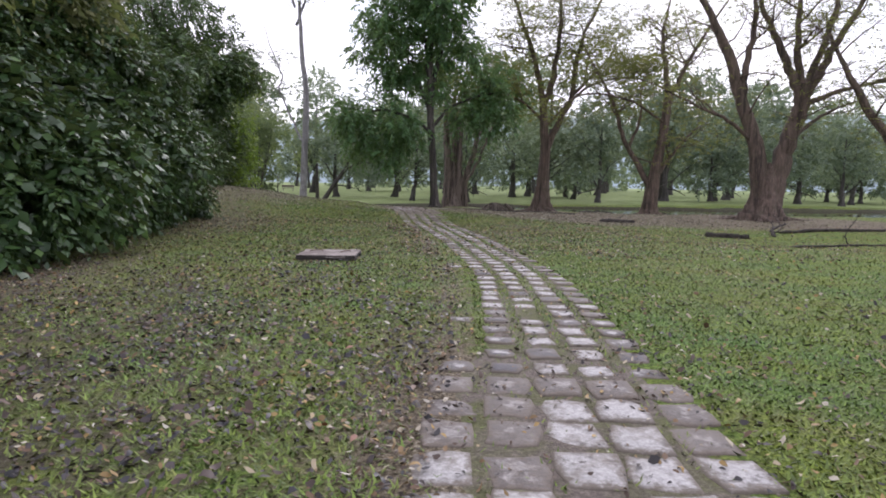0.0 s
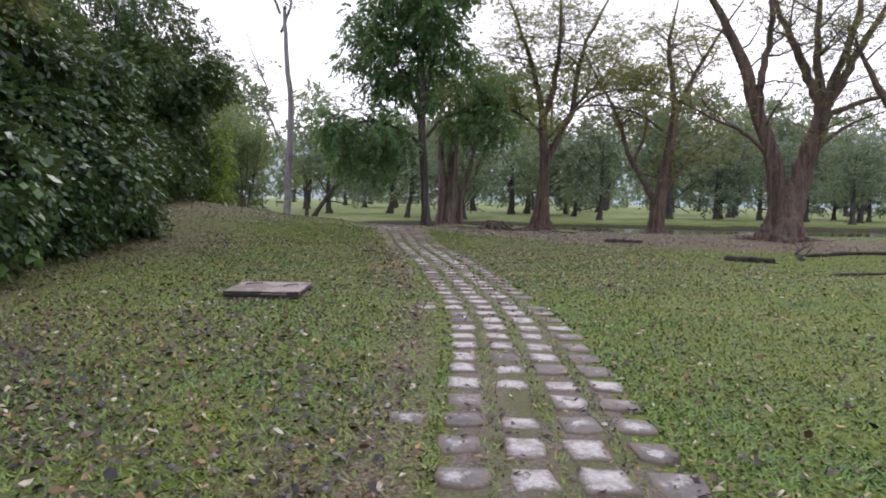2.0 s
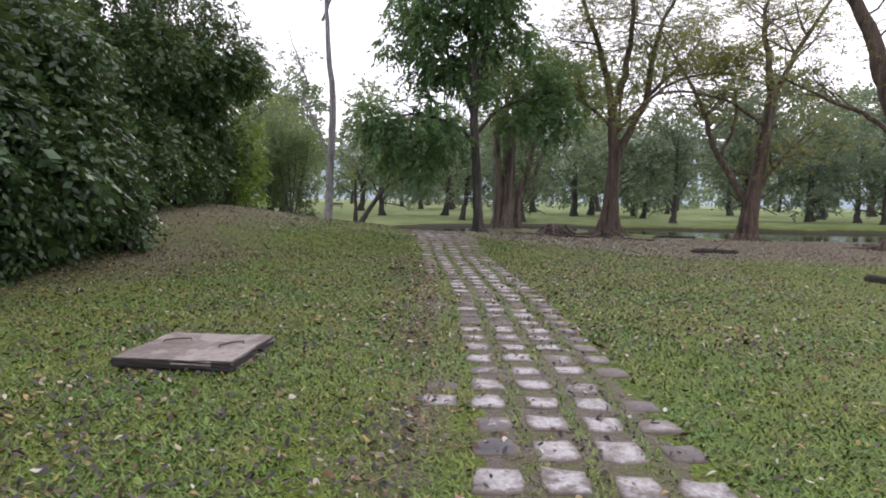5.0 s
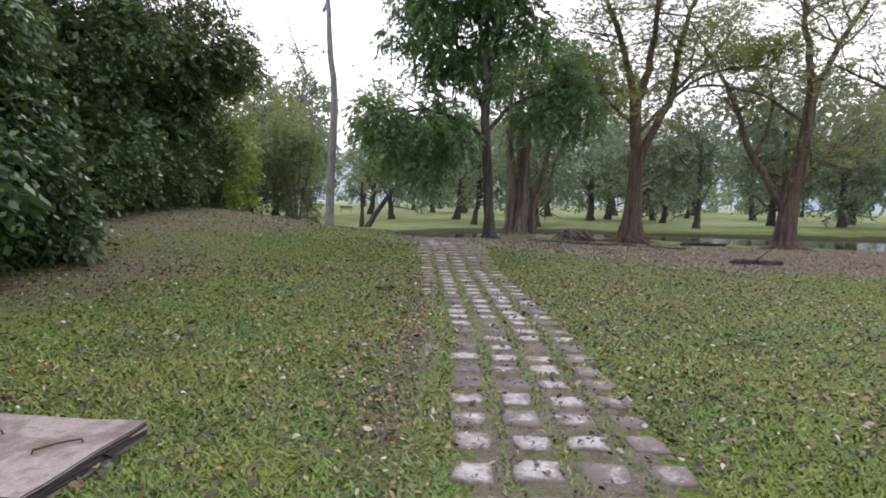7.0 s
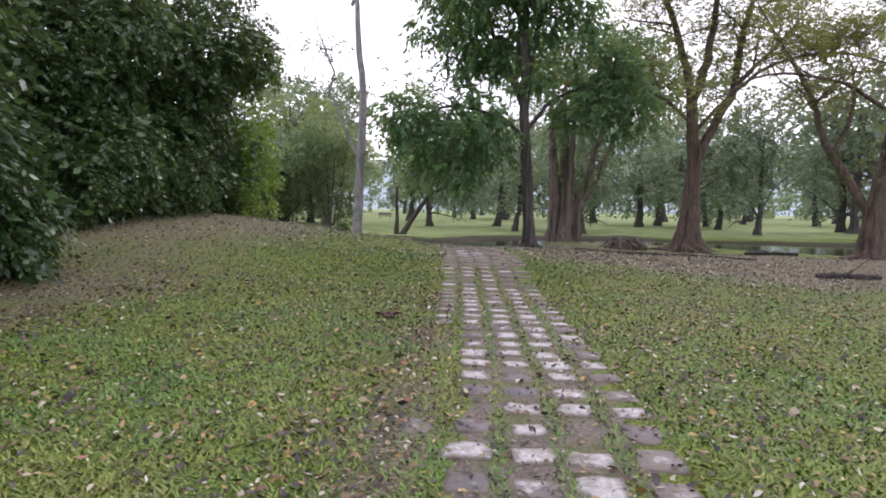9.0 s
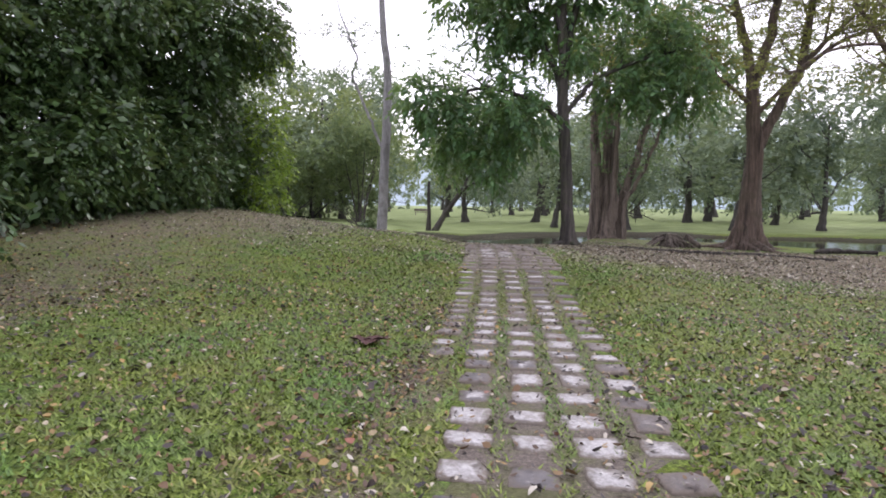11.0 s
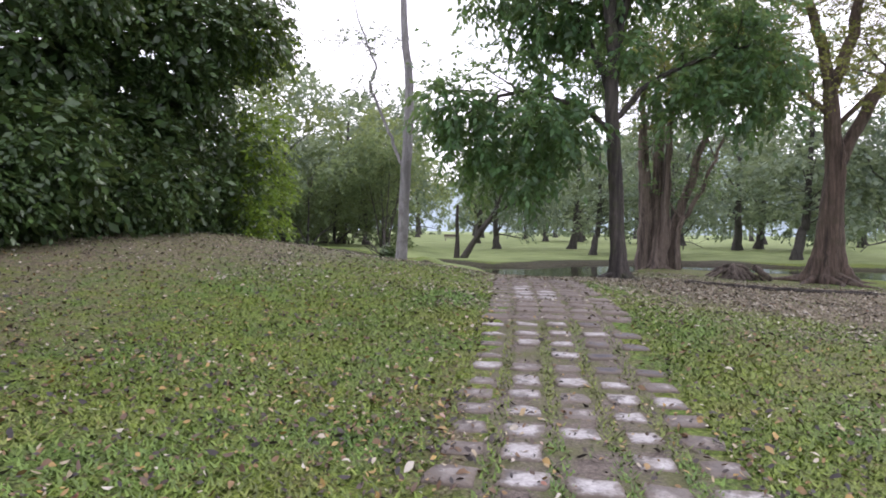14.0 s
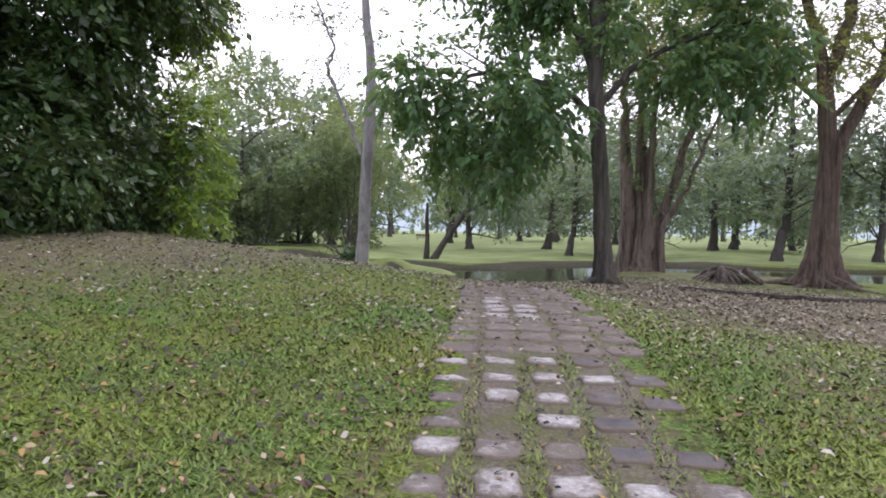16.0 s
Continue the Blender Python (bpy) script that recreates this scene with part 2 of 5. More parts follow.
def paver_material():
    """Cast concrete setts: some worn pale, some damp and dark, with mud and lichen on them."""
    m, n, l, b = material("weathered_paving_stone", 0.7)
    r = arith(n, l, "FRACT", arith(n, l, "ADD", n.new("ShaderNodeObjectInfo").outputs["Random"], n.new("ShaderNodeNewGeometry").outputs["Random Per Island"]))
    geo = n.new("ShaderNodeNewGeometry").outputs["Position"]
    grain, blot, big = noise_node(n, l, 30, 7, geo, 0.75), noise_node(n, l, 6.5, 6, geo, 0.7), noise_node(n, l, 0.55, 2, geo)
    worn = ramp(n, l, grain, [(0.3, (0.25, 0.24, 0.235)), (0.7, (0.50, 0.485, 0.475))])
    rim = n.new("ShaderNodeAttribute")
    rim.attribute_name = "rim"
    rim = rim.outputs["Fac"]
    tone = n.new("ShaderNodeAttribute")
    tone.attribute_name = "tone"
    tone = tone.outputs["Fac"]
    soil = n.new("ShaderNodeAttribute")
    soil.attribute_name = "soil"
    base = ramp(n, l, arith(n, l, "ADD", arith(n, l, "MULTIPLY", r, 0.3), arith(n, l, "MULTIPLY", tone, 0.7)), [(0.0, (0.070, 0.068, 0.080)), (0.3, (0.115, 0.106, 0.108)), (0.6, (0.18, 0.165, 0.155)), (1.0, (0.24, 0.225, 0.215))])
    base = mix(n, l, 0.75, base, ramp(n, l, blot, [(0.35, (0.5, 0.5, 0.5)), (0.6, (1.15, 1.15, 1.15))]), "MULTIPLY")
    blot = arith(n, l, "ADD", blot, arith(n, l, "MULTIPLY", arith(n, l, "SUBTRACT", 0.55, rim), 0.2))
    patch = arith(n, l, "ADD", 0.52, arith(n, l, "MULTIPLY", arith(n, l, "SUBTRACT", blot, 0.52), 1.5))
    edge = arith(n, l, "ADD", arith(n, l, "ADD", patch, arith(n, l, "MULTIPLY", arith(n, l, "SUBTRACT", tone, 0.5), 0.55)), arith(n, l, "MULTIPLY", arith(n, l, "SUBTRACT", big, 0.5), 0.3))
    col = mix(n, l, ramp(n, l, edge, [(0.48, (0, 0, 0)), (0.64, (1, 1, 1))]), base, worn)
    mud = ramp(n, l, noise_node(n, l, 3.1, 6, geo, 0.7), [(0.5, (0, 0, 0)), (0.66, (0.85, 0.85, 0.85))])
    creep = arith(n, l, "ADD", rim, arith(n, l, "MULTIPLY", arith(n, l, "SUBTRACT", noise_node(n, l, 17, 6, geo, 0.75), 0.5), 1.3))
    mud = mix(n, l, 1.0, mud, ramp(n, l, creep, [(0.52, (0, 0, 0)), (0.86, (0.9, 0.9, 0.9))]), "LIGHTEN")
    col = mix(n, l, mud, col, (0.125, 0.10, 0.075))
    crust = arith(n, l, "MULTIPLY", soil.outputs["Fac"], arith(n, l, "ADD", 0.45, arith(n, l, "MULTIPLY", blot, 0.9)))
    col = mix(n, l, crust, col, ramp(n, l, grain, [(0.3, (0.095, 0.074, 0.060)), (0.7, (0.20, 0.165, 0.135))]))
    l.new(mix(n, l, 0.4, col, ramp(n, l, grain, [(0.3, (0.5, 0.5, 0.5)), (0.65, (1, 1, 1))]), "MULTIPLY"), b.inputs["Base Color"])
    bump(n, l, b, arith(n, l, "ADD", grain, blot), 0.6, 0.012)
    return m


def soil_material():
    m, n, l, b = material("earth_and_moss_joints", 0.95)
    v = object_coords(n, l)
    fine, mid = noise_node(n, l, 40, 7, v, 0.8), noise_node(n, l, 2.2, 5, v)
    earth = ramp(n, l, fine, [(0.3, (0.045, 0.036, 0.030)), (0.5, (0.12, 0.098, 0.082)), (0.68, (0.24, 0.205, 0.175))])
    moss = ramp(n, l, fine, [(0.3, (0.04, 0.045, 0.015)), (0.7, (0.13, 0.14, 0.04))])
    l.new(mix(n, l, ramp(n, l, mid, [(0.42, (0, 0, 0)), (0.6, (0.85, 0.85, 0.85))]), earth, moss), b.inputs["Base Color"])
    bump(n, l, b, fine, 0.8, 0.02)
    return m


def concrete_material():
    m, n, l, b = material("stained_concrete", 0.85)
    v = object_coords(n, l)
    fine, mid = noise_node(n, l, 45, 6, v, 0.7), noise_node(n, l, 3.0, 6, v, 0.7)
    col = ramp(n, l, mid, [(0.3, (0.11, 0.088, 0.074)), (0.48, (0.20, 0.165, 0.145)), (0.6, (0.34, 0.30, 0.275)), (0.75, (0.16, 0.11, 0.082))])
    l.new(mix(n, l, 0.5, col, ramp(n, l, fine, [(0.3, (0.4, 0.4, 0.4)), (0.65, (1, 1, 1))]), "MULTIPLY"), b.inputs["Base Color"])
    bump(n, l, b, fine, 0.5, 0.01)
    return m


def water_material():
    m, n, l, b = material("still_murky_water", 0.06)
    b.inputs["Base Color"].default_value = (0.030, 0.030, 0.020, 1)
    b.inputs["IOR"].default_value = 1.33
    bump(n, l, b, noise_node(n, l, 2.5, 3, object_coords(n, l)), 0.08, 0.05)
    return m


def plain_material(name, colour, rough=0.8, metal=0.0):
    m, n, l, b = material(name, rough)
    b.inputs["Metallic"].default_value = metal
    f = noise_node(n, l, 14, 5, object_coords(n, l))
    l.new(ramp(n, l, f, [(0.3, tuple(c * 0.6 for c in colour)), (0.7, colour)]), b.inputs["Base Color"])
    return m


M_GROUND, M_PAVER, M_SOIL, M_CONCRETE, M_WATER = ground_material(), paver_material(), soil_material(), concrete_material(), water_material()
M_GRASS = grass_material()
M_FALLEN = island_material("fallen_leaf", [(0.0, (0.018, 0.015, 0.016)), (0.3, (0.042, 0.030, 0.026)), (0.48, (0.085, 0.050, 0.030)), (0.66, (0.145, 0.082, 0.036)), (0.76, (0.22, 0.14, 0.056)), (0.83, (0.34, 0.22, 0.06)), (0.90, (0.33, 0.27, 0.17)), (0.985, (0.46, 0.43, 0.36)), (1.0, (0.24, 0.07, 0.035))], 0.6)
M_FALLEN_DRY = island_material("dry_fallen_leaf", [(0.0, (0.045, 0.036, 0.030)), (0.25, (0.095, 0.080, 0.055)), (0.5, (0.175, 0.148, 0.098)), (0.75, (0.29, 0.255, 0.175)), (0.95, (0.46, 0.44, 0.36)), (1.0, (0.20, 0.09, 0.05))], 0.6)
M_FALLEN_DAMP = island_material("damp_fallen_leaf", [(0.0, (0.014, 0.014, 0.018)), (0.5, (0.030, 0.026, 0.030)), (0.8, (0.060, 0.038, 0.030)), (1.0, (0.10, 0.055, 0.035))], 0.45)
M_CONCRETE_BLACK = plain_material("black_concrete", (0.035, 0.030, 0.026), 0.9)
M_RUST = plain_material("rusty_iron", (0.11, 0.055, 0.035), 0.75, 0.4)
M_RUST_BARK = plain_material("dead_red_bark", (0.075, 0.032, 0.026), 0.85)
# the hills' base colour holds the pale blue of distance haze
M_HILL = plain_material("wooded_hill_with_painted_haze", (0.34, 0.42, 0.46), 1.0)


# ---- mesh helpers ----
def mesh_from(name, verts, faces, mat, smooth=False):
    """One mesh from arrays of places and of faces that all have the same number of corners."""
    verts, faces = np.asarray(verts, float), np.asarray(faces, int)
    me = bpy.data.meshes.new(name)
    me.vertices.add(len(verts))
    me.vertices.foreach_set("co", verts.ravel())
    k = faces.shape[1]
    me.loops.add(faces.size)
    me.loops.foreach_set("vertex_index", faces.ravel())
    me.polygons.add(len(faces))
    me.polygons.foreach_set("loop_start", np.arange(0, faces.size, k))
    me.polygons.foreach_set("loop_total", np.full(len(faces), k))
    me.update(calc_edges=True)
    if smooth:
        me.polygons.foreach_set("use_smooth", np.ones(len(faces), bool))
    me.materials.append(mat)
    return me


def thing(name, x, y, z, label, category, group="", turn=0):
    ob = new(name)
    ob.empty_display_size = 0.2
    ob.matrix_basis = pose(x, y, z, 0, 0, turn)
    return tagged(ob, label, category, group)


def part(name, me, parent, label=""):
    ob = new(name, me)
    ob.parent = parent
    return tagged(ob, label)


def bm_mesh(name, bm, mat, smooth=False):
    me = bpy.data.meshes.new(name)
    bm.to_mesh(me)
    bm.free()
    if smooth:
        me.polygons.foreach_set("use_smooth", np.ones(len(me.polygons), bool))
    me.materials.append(mat)
    return me


class Tubes:
    """Tapered limbs collected into one mesh."""

    def __init__(self):
        self.v, self.f, self.n = [], [], 0

    def add(self, pts, radii, sides=8, flare=0.0, lobes=5, flare_h=0.7, lump=0.0, rng=None):
        pts, radii = np.asarray(pts, float), np.asarray(radii, float)
        end = pts[-1] - pts[-2]
        pts, radii = np.concatenate([pts, [pts[-1] + end * 0.04]]), np.append(radii, radii[-1] * 0.08)
        t = np.gradient(pts, axis=0)
        t /= np.linalg.norm(t, axis=1)[:, None] + 1e-9
        ref = np.array([0.0, 1.0, 0.0]) if abs(t[0][1]) < 0.8 else np.array([1.0, 0.0, 0.0])
        a = np.arange(sides) * 2 * np.pi / sides
        phase = rng.uniform(0, 6.3, 3) if rng is not None else np.zeros(3)
        for i in range(len(pts)):
            u = np.cross(ref, t[i])
            u /= np.linalg.norm(u) + 1e-9
            w = np.cross(t[i], u)
            h = pts[i][2] - pts[0][2]
            r = radii[i] * (1 + lump * (np.sin(3 * a + phase[0] + h * 0.6) * 0.5 + np.sin(5 * a + phase[1] - h * 0.4) * 0.5))
            if flare:
                r = r * (1 + flare * math.exp(-h / flare_h) * (0.25 + 0.95 * np.maximum(0, np.cos(lobes * a + phase[2])) ** 1.5 + 0.2 * np.sin(2 * a + phase[0])))
            self.v.append(pts[i] + np.outer(np.cos(a) * r, u) + np.outer(np.sin(a) * r, w))
            if i:
                j = np.arange(sides)
                k = (j + 1) % sides
                b0, b1 = self.n - sides, self.n
                self.f.append(np.stack([b0 + j, b0 + k, b1 + k, b1 + j], 1))
            self.n += sides
        return self

    def mesh(self, name, mat):
        return mesh_from(name, np.concatenate(self.v), np.concatenate(self.f), mat, True)


def curve_points(pts, radii, steps):
    """A smooth line through a few places (Catmull-Rom), with its radii."""
    p = np.asarray(pts, float)
    r = np.asarray(radii, float)
    q = np.concatenate([[2 * p[0] - p[1]], p, [2 * p[-1] - p[-2]]])
    out, rad = [], []
    for i in range(1, len(q) - 2):
        for s in np.arange(steps) / steps:
            a, b, c, d = q[i - 1:i + 3]
            out.append(0.5 * (2 * b + (c - a) * s + (2 * a - 5 * b + 4 * c - d) * s * s + (3 * b - a - 3 * c + d) * s ** 3))
            rad.append(r[i - 1] * (1 - s) + r[i] * s)
    out.append(p[-1])
    rad.append(r[-1])
    return np.array(out), np.array(rad)


def branch_out(tubes, line, rad, rng, depth, count, length, tips, up=0.35, start=0.35, flat=0.5, sides=5):
    """Side branches along a limb, each with its own; the ends are gathered in tips as (place, direction)."""
    n = len(line)
    for _ in range(count):
        i = min(n - 2, int(n * rng.uniform(start, 0.98)))
        along = line[i + 1] - line[i]
        along = along / (np.linalg.norm(along) + 1e-9)
        side = rng.normal(size=3)
        side[2] *= flat
        side /= np.linalg.norm(side)
        way = along * 0.5 + side * 0.9 + np.array([0, 0, up])
        way /= np.linalg.norm(way)
        ln = length * rng.uniform(0.55, 1.15)
        p, pts = line[i], [line[i]]
        steps = 4
        for s in range(steps):
            way = way + rng.normal(size=3) * 0.22 + np.array([0, 0, -0.05 if up < 0.2 else 0.04])
            way /= np.linalg.norm(way)
            p = p + way * ln / steps
            pts.append(p)
        r0 = min(rad[i] * 0.55, 0.022 * ln + 0.008)
        rr = np.linspace(r0, max(0.006, r0 * 0.3), len(pts))
        tubes.add(pts, rr, sides if depth > 0 else 3)
        if depth > 0:
            branch_out(tubes, np.array(pts), rr, rng, depth - 1, max(2, count // 2 + 1), length * 0.5, tips, up, 0.3, flat, 4)
        tips.append((pts[-1], way))
        tips.append((pts[-2], way))


def sprays(centres, ways, rng, n, length, leaf, width, droop=0.3, spread=0.9, fold=0.25):
    """Leaves in sprays: each centre carries a twig with n leaves in turn on its two sides. Returns places and triangles."""
    C, D = np.asarray(centres, float), np.asarray(ways, float)
    N = len(C)
    D = D / (np.linalg.norm(D, axis=1)[:, None] + 1e-9)
    up = np.array([0, 0, 1.0])
    S = np.cross(D, up) + rng.normal(size=D.shape) * 0.25
    S /= np.linalg.norm(S, axis=1)[:, None] + 1e-9
    s = (np.arange(n) + 0.4) / n
    sign = np.where(np.arange(n) % 2 == 0, 1.0, -1.0)
    L = length * rng.uniform(0.6, 1.3, (N, 1, 1))
    P = C[:, None] + D[:, None] * s[None, :, None] * L - up * (droop * s ** 2)[None, :, None] * L
    W = D[:, None] * 0.65 + S[:, None] * (sign * spread)[None, :, None] - up * droop * 0.9 + rng.normal(size=(N, n, 3)) * 0.28
    P, W = P.reshape(-1, 3), W.reshape(-1, 3)
    W /= np.linalg.norm(W, axis=1)[:, None] + 1e-9
    nrm = np.cross(W, rng.normal(size=W.shape) * 0.6 + np.cross(up, W))
    nrm /= np.linalg.norm(nrm, axis=1)[:, None] + 1e-9
    nrm *= np.sign(nrm[:, 2:3] + 1e-6)
    side = np.cross(nrm, W)
    l = leaf * rng.uniform(0.6, 1.25, (len(P), 1))
    w = l * width / 2
    mid = P + W * l * 0.45 - nrm * w * fold
    V = np.stack([P, mid + side * w, P + W * l - nrm * l * 0.12, mid - side * w], 1).reshape(-1, 3)
    b = np.arange(len(P))[:, None] * 4
    F = np.concatenate([b + [0, 1, 2], b + [0, 2, 3]], 0)
    return V, F


def lumps(blobs, count, rng, depth=0.35, keep=0.72):
    """Places and outward ways in the outer parts of a union of ellipsoids (x, y, z, rx, ry, rz)."""
    B = np.asarray(blobs, float)
    area = (B[:, 3] * B[:, 4] + B[:, 3] * B[:, 5] + B[:, 4] * B[:, 5])
    k = rng.choice(len(B), count, p=area / area.sum())
    d = rng.normal(size=(count, 3))
    d /= np.linalg.norm(d, axis=1)[:, None]
    r = 1 - depth * rng.random(count) ** 1.6
    p = B[k, :3] + d * B[k, 3:] * r[:, None]
    inside = np.zeros(count, bool)
    for i, e in enumerate(B):
        inside |= (k != i) & ((((p - e[:3]) / e[3:]) ** 2).sum(1) < keep ** 2)
    return p[~inside], (d / B[k, 3:] * B[k, 3:].mean(1)[:, None])[~inside]


def uneven(blob, rng, n, small=0.4, core=0.72, reach=0.72):
    """Breaks one big ellipsoid up into smaller ones over its outside, so that its outline is uneven."""
    x, y, z, rx, ry, rz = blob
    out = [(x, y, z, rx * core, ry * core, rz * core)]
    for _ in range(n):
        d = rng.normal(size=3)
        d /= np.linalg.norm(d)
        f = rng.uniform(0.6, 1.3) * small
        d *= rng.uniform(0.55, 1.2)
        out.append((x + d[0] * rx * reach, y + d[1] * ry * reach, z + d[2] * rz * reach, rx * f, ry * f, rz * f * 0.85))
    return out


# ---- the lie of the land ----
def smooth(a, b, x):
    s = np.clip((x - a) / (b - a), 0, 1)
    return s * s * (3 - 2 * s)


PATH_Y = [-4, 1, 3.2, 4.7, 7.0, 9.3, 11, 12.5, 15.6, 19.8, 21.6, 24.5, 26.75, 31.2, 34]
PATH_X = [0.75, 0.78, 0.80, 0.90, 1.02, 1.07, 0.96, 0.77, 0.42, -0.25, -0.58, -1.10, -1.60, -2.62, -3.25]
PATH_END = 32.6


def path_x(y):
    return np.interp(y, PATH_Y, PATH_X)


POND = [(-17, 47, 1.2), (-10.5, 46.3, 1.8), (-5.4, 43.6, 4.8), (-2.8, 46.8, 3.4), (0.5, 52, 3.0), (6, 53.5, 3.4), (12, 51, 5.5), (19, 49.5, 7.3), (27, 49, 7.5), (42, 51, 9.0), (75, 55, 10.0)]
WATER = -0.66


def pond_distance(x, y):
    best = np.full(np.shape(x), 1e9)
    for (ax, ay, ar), (bx, by, br) in zip(POND, POND[1:]):
        s = np.clip(((x - ax) * (bx - ax) + (y - ay) * (by - ay)) / ((bx - ax) ** 2 + (by - ay) ** 2), 0, 1)
        best = np.minimum(best, np.hypot(x - ax - s * (bx - ax), y - ay - s * (by - ay)) - ar - s * (br - ar))
    return best + 0.35 * np.sin(x * 0.9 + y * 0.4) + 0.2 * np.sin(x * 2.1 - y * 1.7)


def tongue(x, y):
    """A low grassy tongue of land that reaches into the pond."""
    return np.exp(-((x + 8.6) / 1.9) ** 4 - ((y - 43.6) / 1.0) ** 4)


def ground_z(x, y):
    x, y = np.asarray(x, float), np.asarray(y, float)
    z = 1.2 * np.exp(-((x + 12) ** 2 / np.where(x > -12, 40.5, 130.0) + (y - 28.6) ** 2 / np.where(y < 28.6, 95.0, 34.0)))
    z = z + 0.02 * np.sin(x * 0.8 + 1.3) * np.sin(y * 0.6) + 0.012 * np.sin(x * 2.3 + y * 1.1)
    z = z * (0.25 + 0.75 * smooth(0.8, 2.2, np.abs(x - path_x(y))))
    # the path climbs over a low rise before the pond; the ground dips between the lawn and the great tree
    z = z + 0.28 * smooth(20.8, 25.0, y) * smooth(34.0, 28.0, y) * np.exp(-((x - path_x(y)) / 4.0) ** 2)
    z = z - 0.3 * np.exp(-((x - 10) / 4.5) ** 2) * smooth(13, 20, y) * smooth(36, 29, y)
    # a low bank on the far side of the mound
    z = z + 0.55 * smooth(-13, -19, x) * smooth(42, 50, y) * smooth(75, 60, y)
    drop = (0.5 - 0.28 * np.exp(-((x - 0.8) / 2.2) ** 2 - np.maximum(y - 46, 0) / 2.0)) * (0.35 + 0.65 * smooth(-11, -6.5, x))
    drop = np.where(y > 46, 0.5 + (drop - 0.5) * smooth(52, 46, y), drop)
    z = z - drop * smooth(33.0, 38.2, y)
    z = z + 0.35 * smooth(58, 110, y) + 0.5 * np.exp(-((x - 30) ** 2 / 300 + (y - 66) ** 2 / 60))
    z = z - 0.6 * smooth(0.7, -1.3, pond_distance(x, y)) + 0.62 * tongue(x, y)
    return z


def gz(x, y):
    return float(ground_z(x, y))


def litter_amount(x, y):
    a = 0.85 * smooth(7.5, 3.0, np.hypot((x - 9) * 0.6, (y - 32) * 0.9)) + 0.5 * smooth(4.5, 2.0, np.hypot((x - 2.5) * 0.55, y - 35))
    a = a + 0.44 * smooth(0.28, 0.8, np.exp(-((x + 11.5) ** 2 / 40.5 + (y - 27.5) ** 2 / 98.0))) + 0.45 * smooth(2.6, 0.6, np.abs(x + 7.2 - 0.02 * y)) * smooth(24, 18, y)
    a = a + 0.9 * smooth(7, 3, np.hypot(x - 17, y - 27)) + 0.5 * smooth(1.0, 2.3, x - path_x(y)) * smooth(16, 23, y) * smooth(9, 6, x)
    a = a + 0.5 * smooth(0.36, 0.1, np.abs(x - path_x(y) + 0.9)) * smooth(24, 18, y) * (0.75 + 0.25 * np.sin(y * 1.9 + 1.2 * np.sin(y * 0.7)))
    a = a + 0.3 * smooth(1.7, 1.0, np.abs(x - path_x(y) + 0.3)) * smooth(36, 33, y)
    a = a + 0.55 * smooth(6.5, 2, np.hypot(x + 4.6, (y - 4.5) * 0.7)) + 0.22 * smooth(1.6, 5.0, path_x(y) - x) * smooth(13, 19, y) * smooth(34, 30, y)
    return np.clip(a, 0, 1)


def path_left(y):
    """How far the bedding reaches on its left: one column is lost under the turf on the middle stretch."""
    return 0.95 - 0.3 * smooth(4.6, 5.6, y) * smooth(19.2, 17.8, y)


def axis(lo, hi, step, reach):
    mid = np.arange(lo, hi + step / 2, step)
    grow = np.cumsum(step * 1.22 ** np.arange(1, 60))
    grow = grow[grow < reach]
    return np.concatenate([lo - grow[::-1], mid, hi + grow])


gx, gy = axis(-22, 32, 0.34, 2600), axis(-3, 58, 0.34, 2600)
X, Y = np.meshgrid(gx, gy)
Z = ground_z(X, Y)
nx, ny = len(gx), len(gy)
i0 = (np.arange(ny - 1)[:, None] * nx + np.arange(nx - 1)).ravel()
ground_me = mesh_from("ground", np.stack([X, Y, Z], 2).reshape(-1, 3), np.stack([i0, i0 + 1, i0 + nx + 1, i0 + nx], 1), M_GROUND, True)
pd = pond_distance(X, Y)
for key, val in (("litter", litter_amount(X, Y)), ("lush", np.maximum(0.95 * smooth(1.5, 4, pd) * smooth(46, 52, Y), 0.8 * smooth(0.55, 0.8, tongue(X, Y)))), ("mud", np.clip((0.85 * smooth(0.7, 0.1, pd) + 0.85 * smooth(3.6, 2.0, pd) * smooth(46, 48.5, Y) * smooth(-9, -6.5, X) * smooth(9, 5, X)) * (1 - smooth(0.3, 0.7, tongue(X, Y)))
                        # dark soil by the thicket, deepened to paint the shade that falls there
                        + 0.46 * smooth(5.5, 1.5, np.hypot(X + 4.0, (Y - 4.0) * 0.55)), 0, 1))):
    ground_me.attributes.new(key, "FLOAT", "POINT").data.foreach_set("value", val.ravel())
tagged(new("ground", ground_me), "green lawn with brown fallen leaves and a low mound", "ground", kind="structure")

bm = bmesh.new()
bmesh.ops.create_grid(bm, x_segments=8, y_segments=4, size=1)
for q in bm.verts:
    q.co = (28 + q.co.x * 62, 48 + q.co.y * 16, WATER)
tagged(new("water", bm_mesh("water", bm, M_WATER)), "still dark green pond water reflecting trees", "water", kind="structure")

# distant wooded hills all round, the haze painted into their pale blue colour
hv, hf = [], []
for k in range(96):
    a = k * 2 * math.pi / 96
    top = 70 + 34 * math.sin(a * 3 + 0.6) + 20 * math.sin(a * 7 + 2) + 9 * math.sin(a * 17)
    for r, h in ((520, -3), (620, top * 0.62), (820, top), (1000, 0)):
        hv.append((r * math.sin(a), r * math.cos(a), h))
    for j in range(3):
        b0, b1 = k * 4 + j, ((k + 1) % 96) * 4 + j
        hf.append((b0, b1, b1 + 1, b0 + 1))
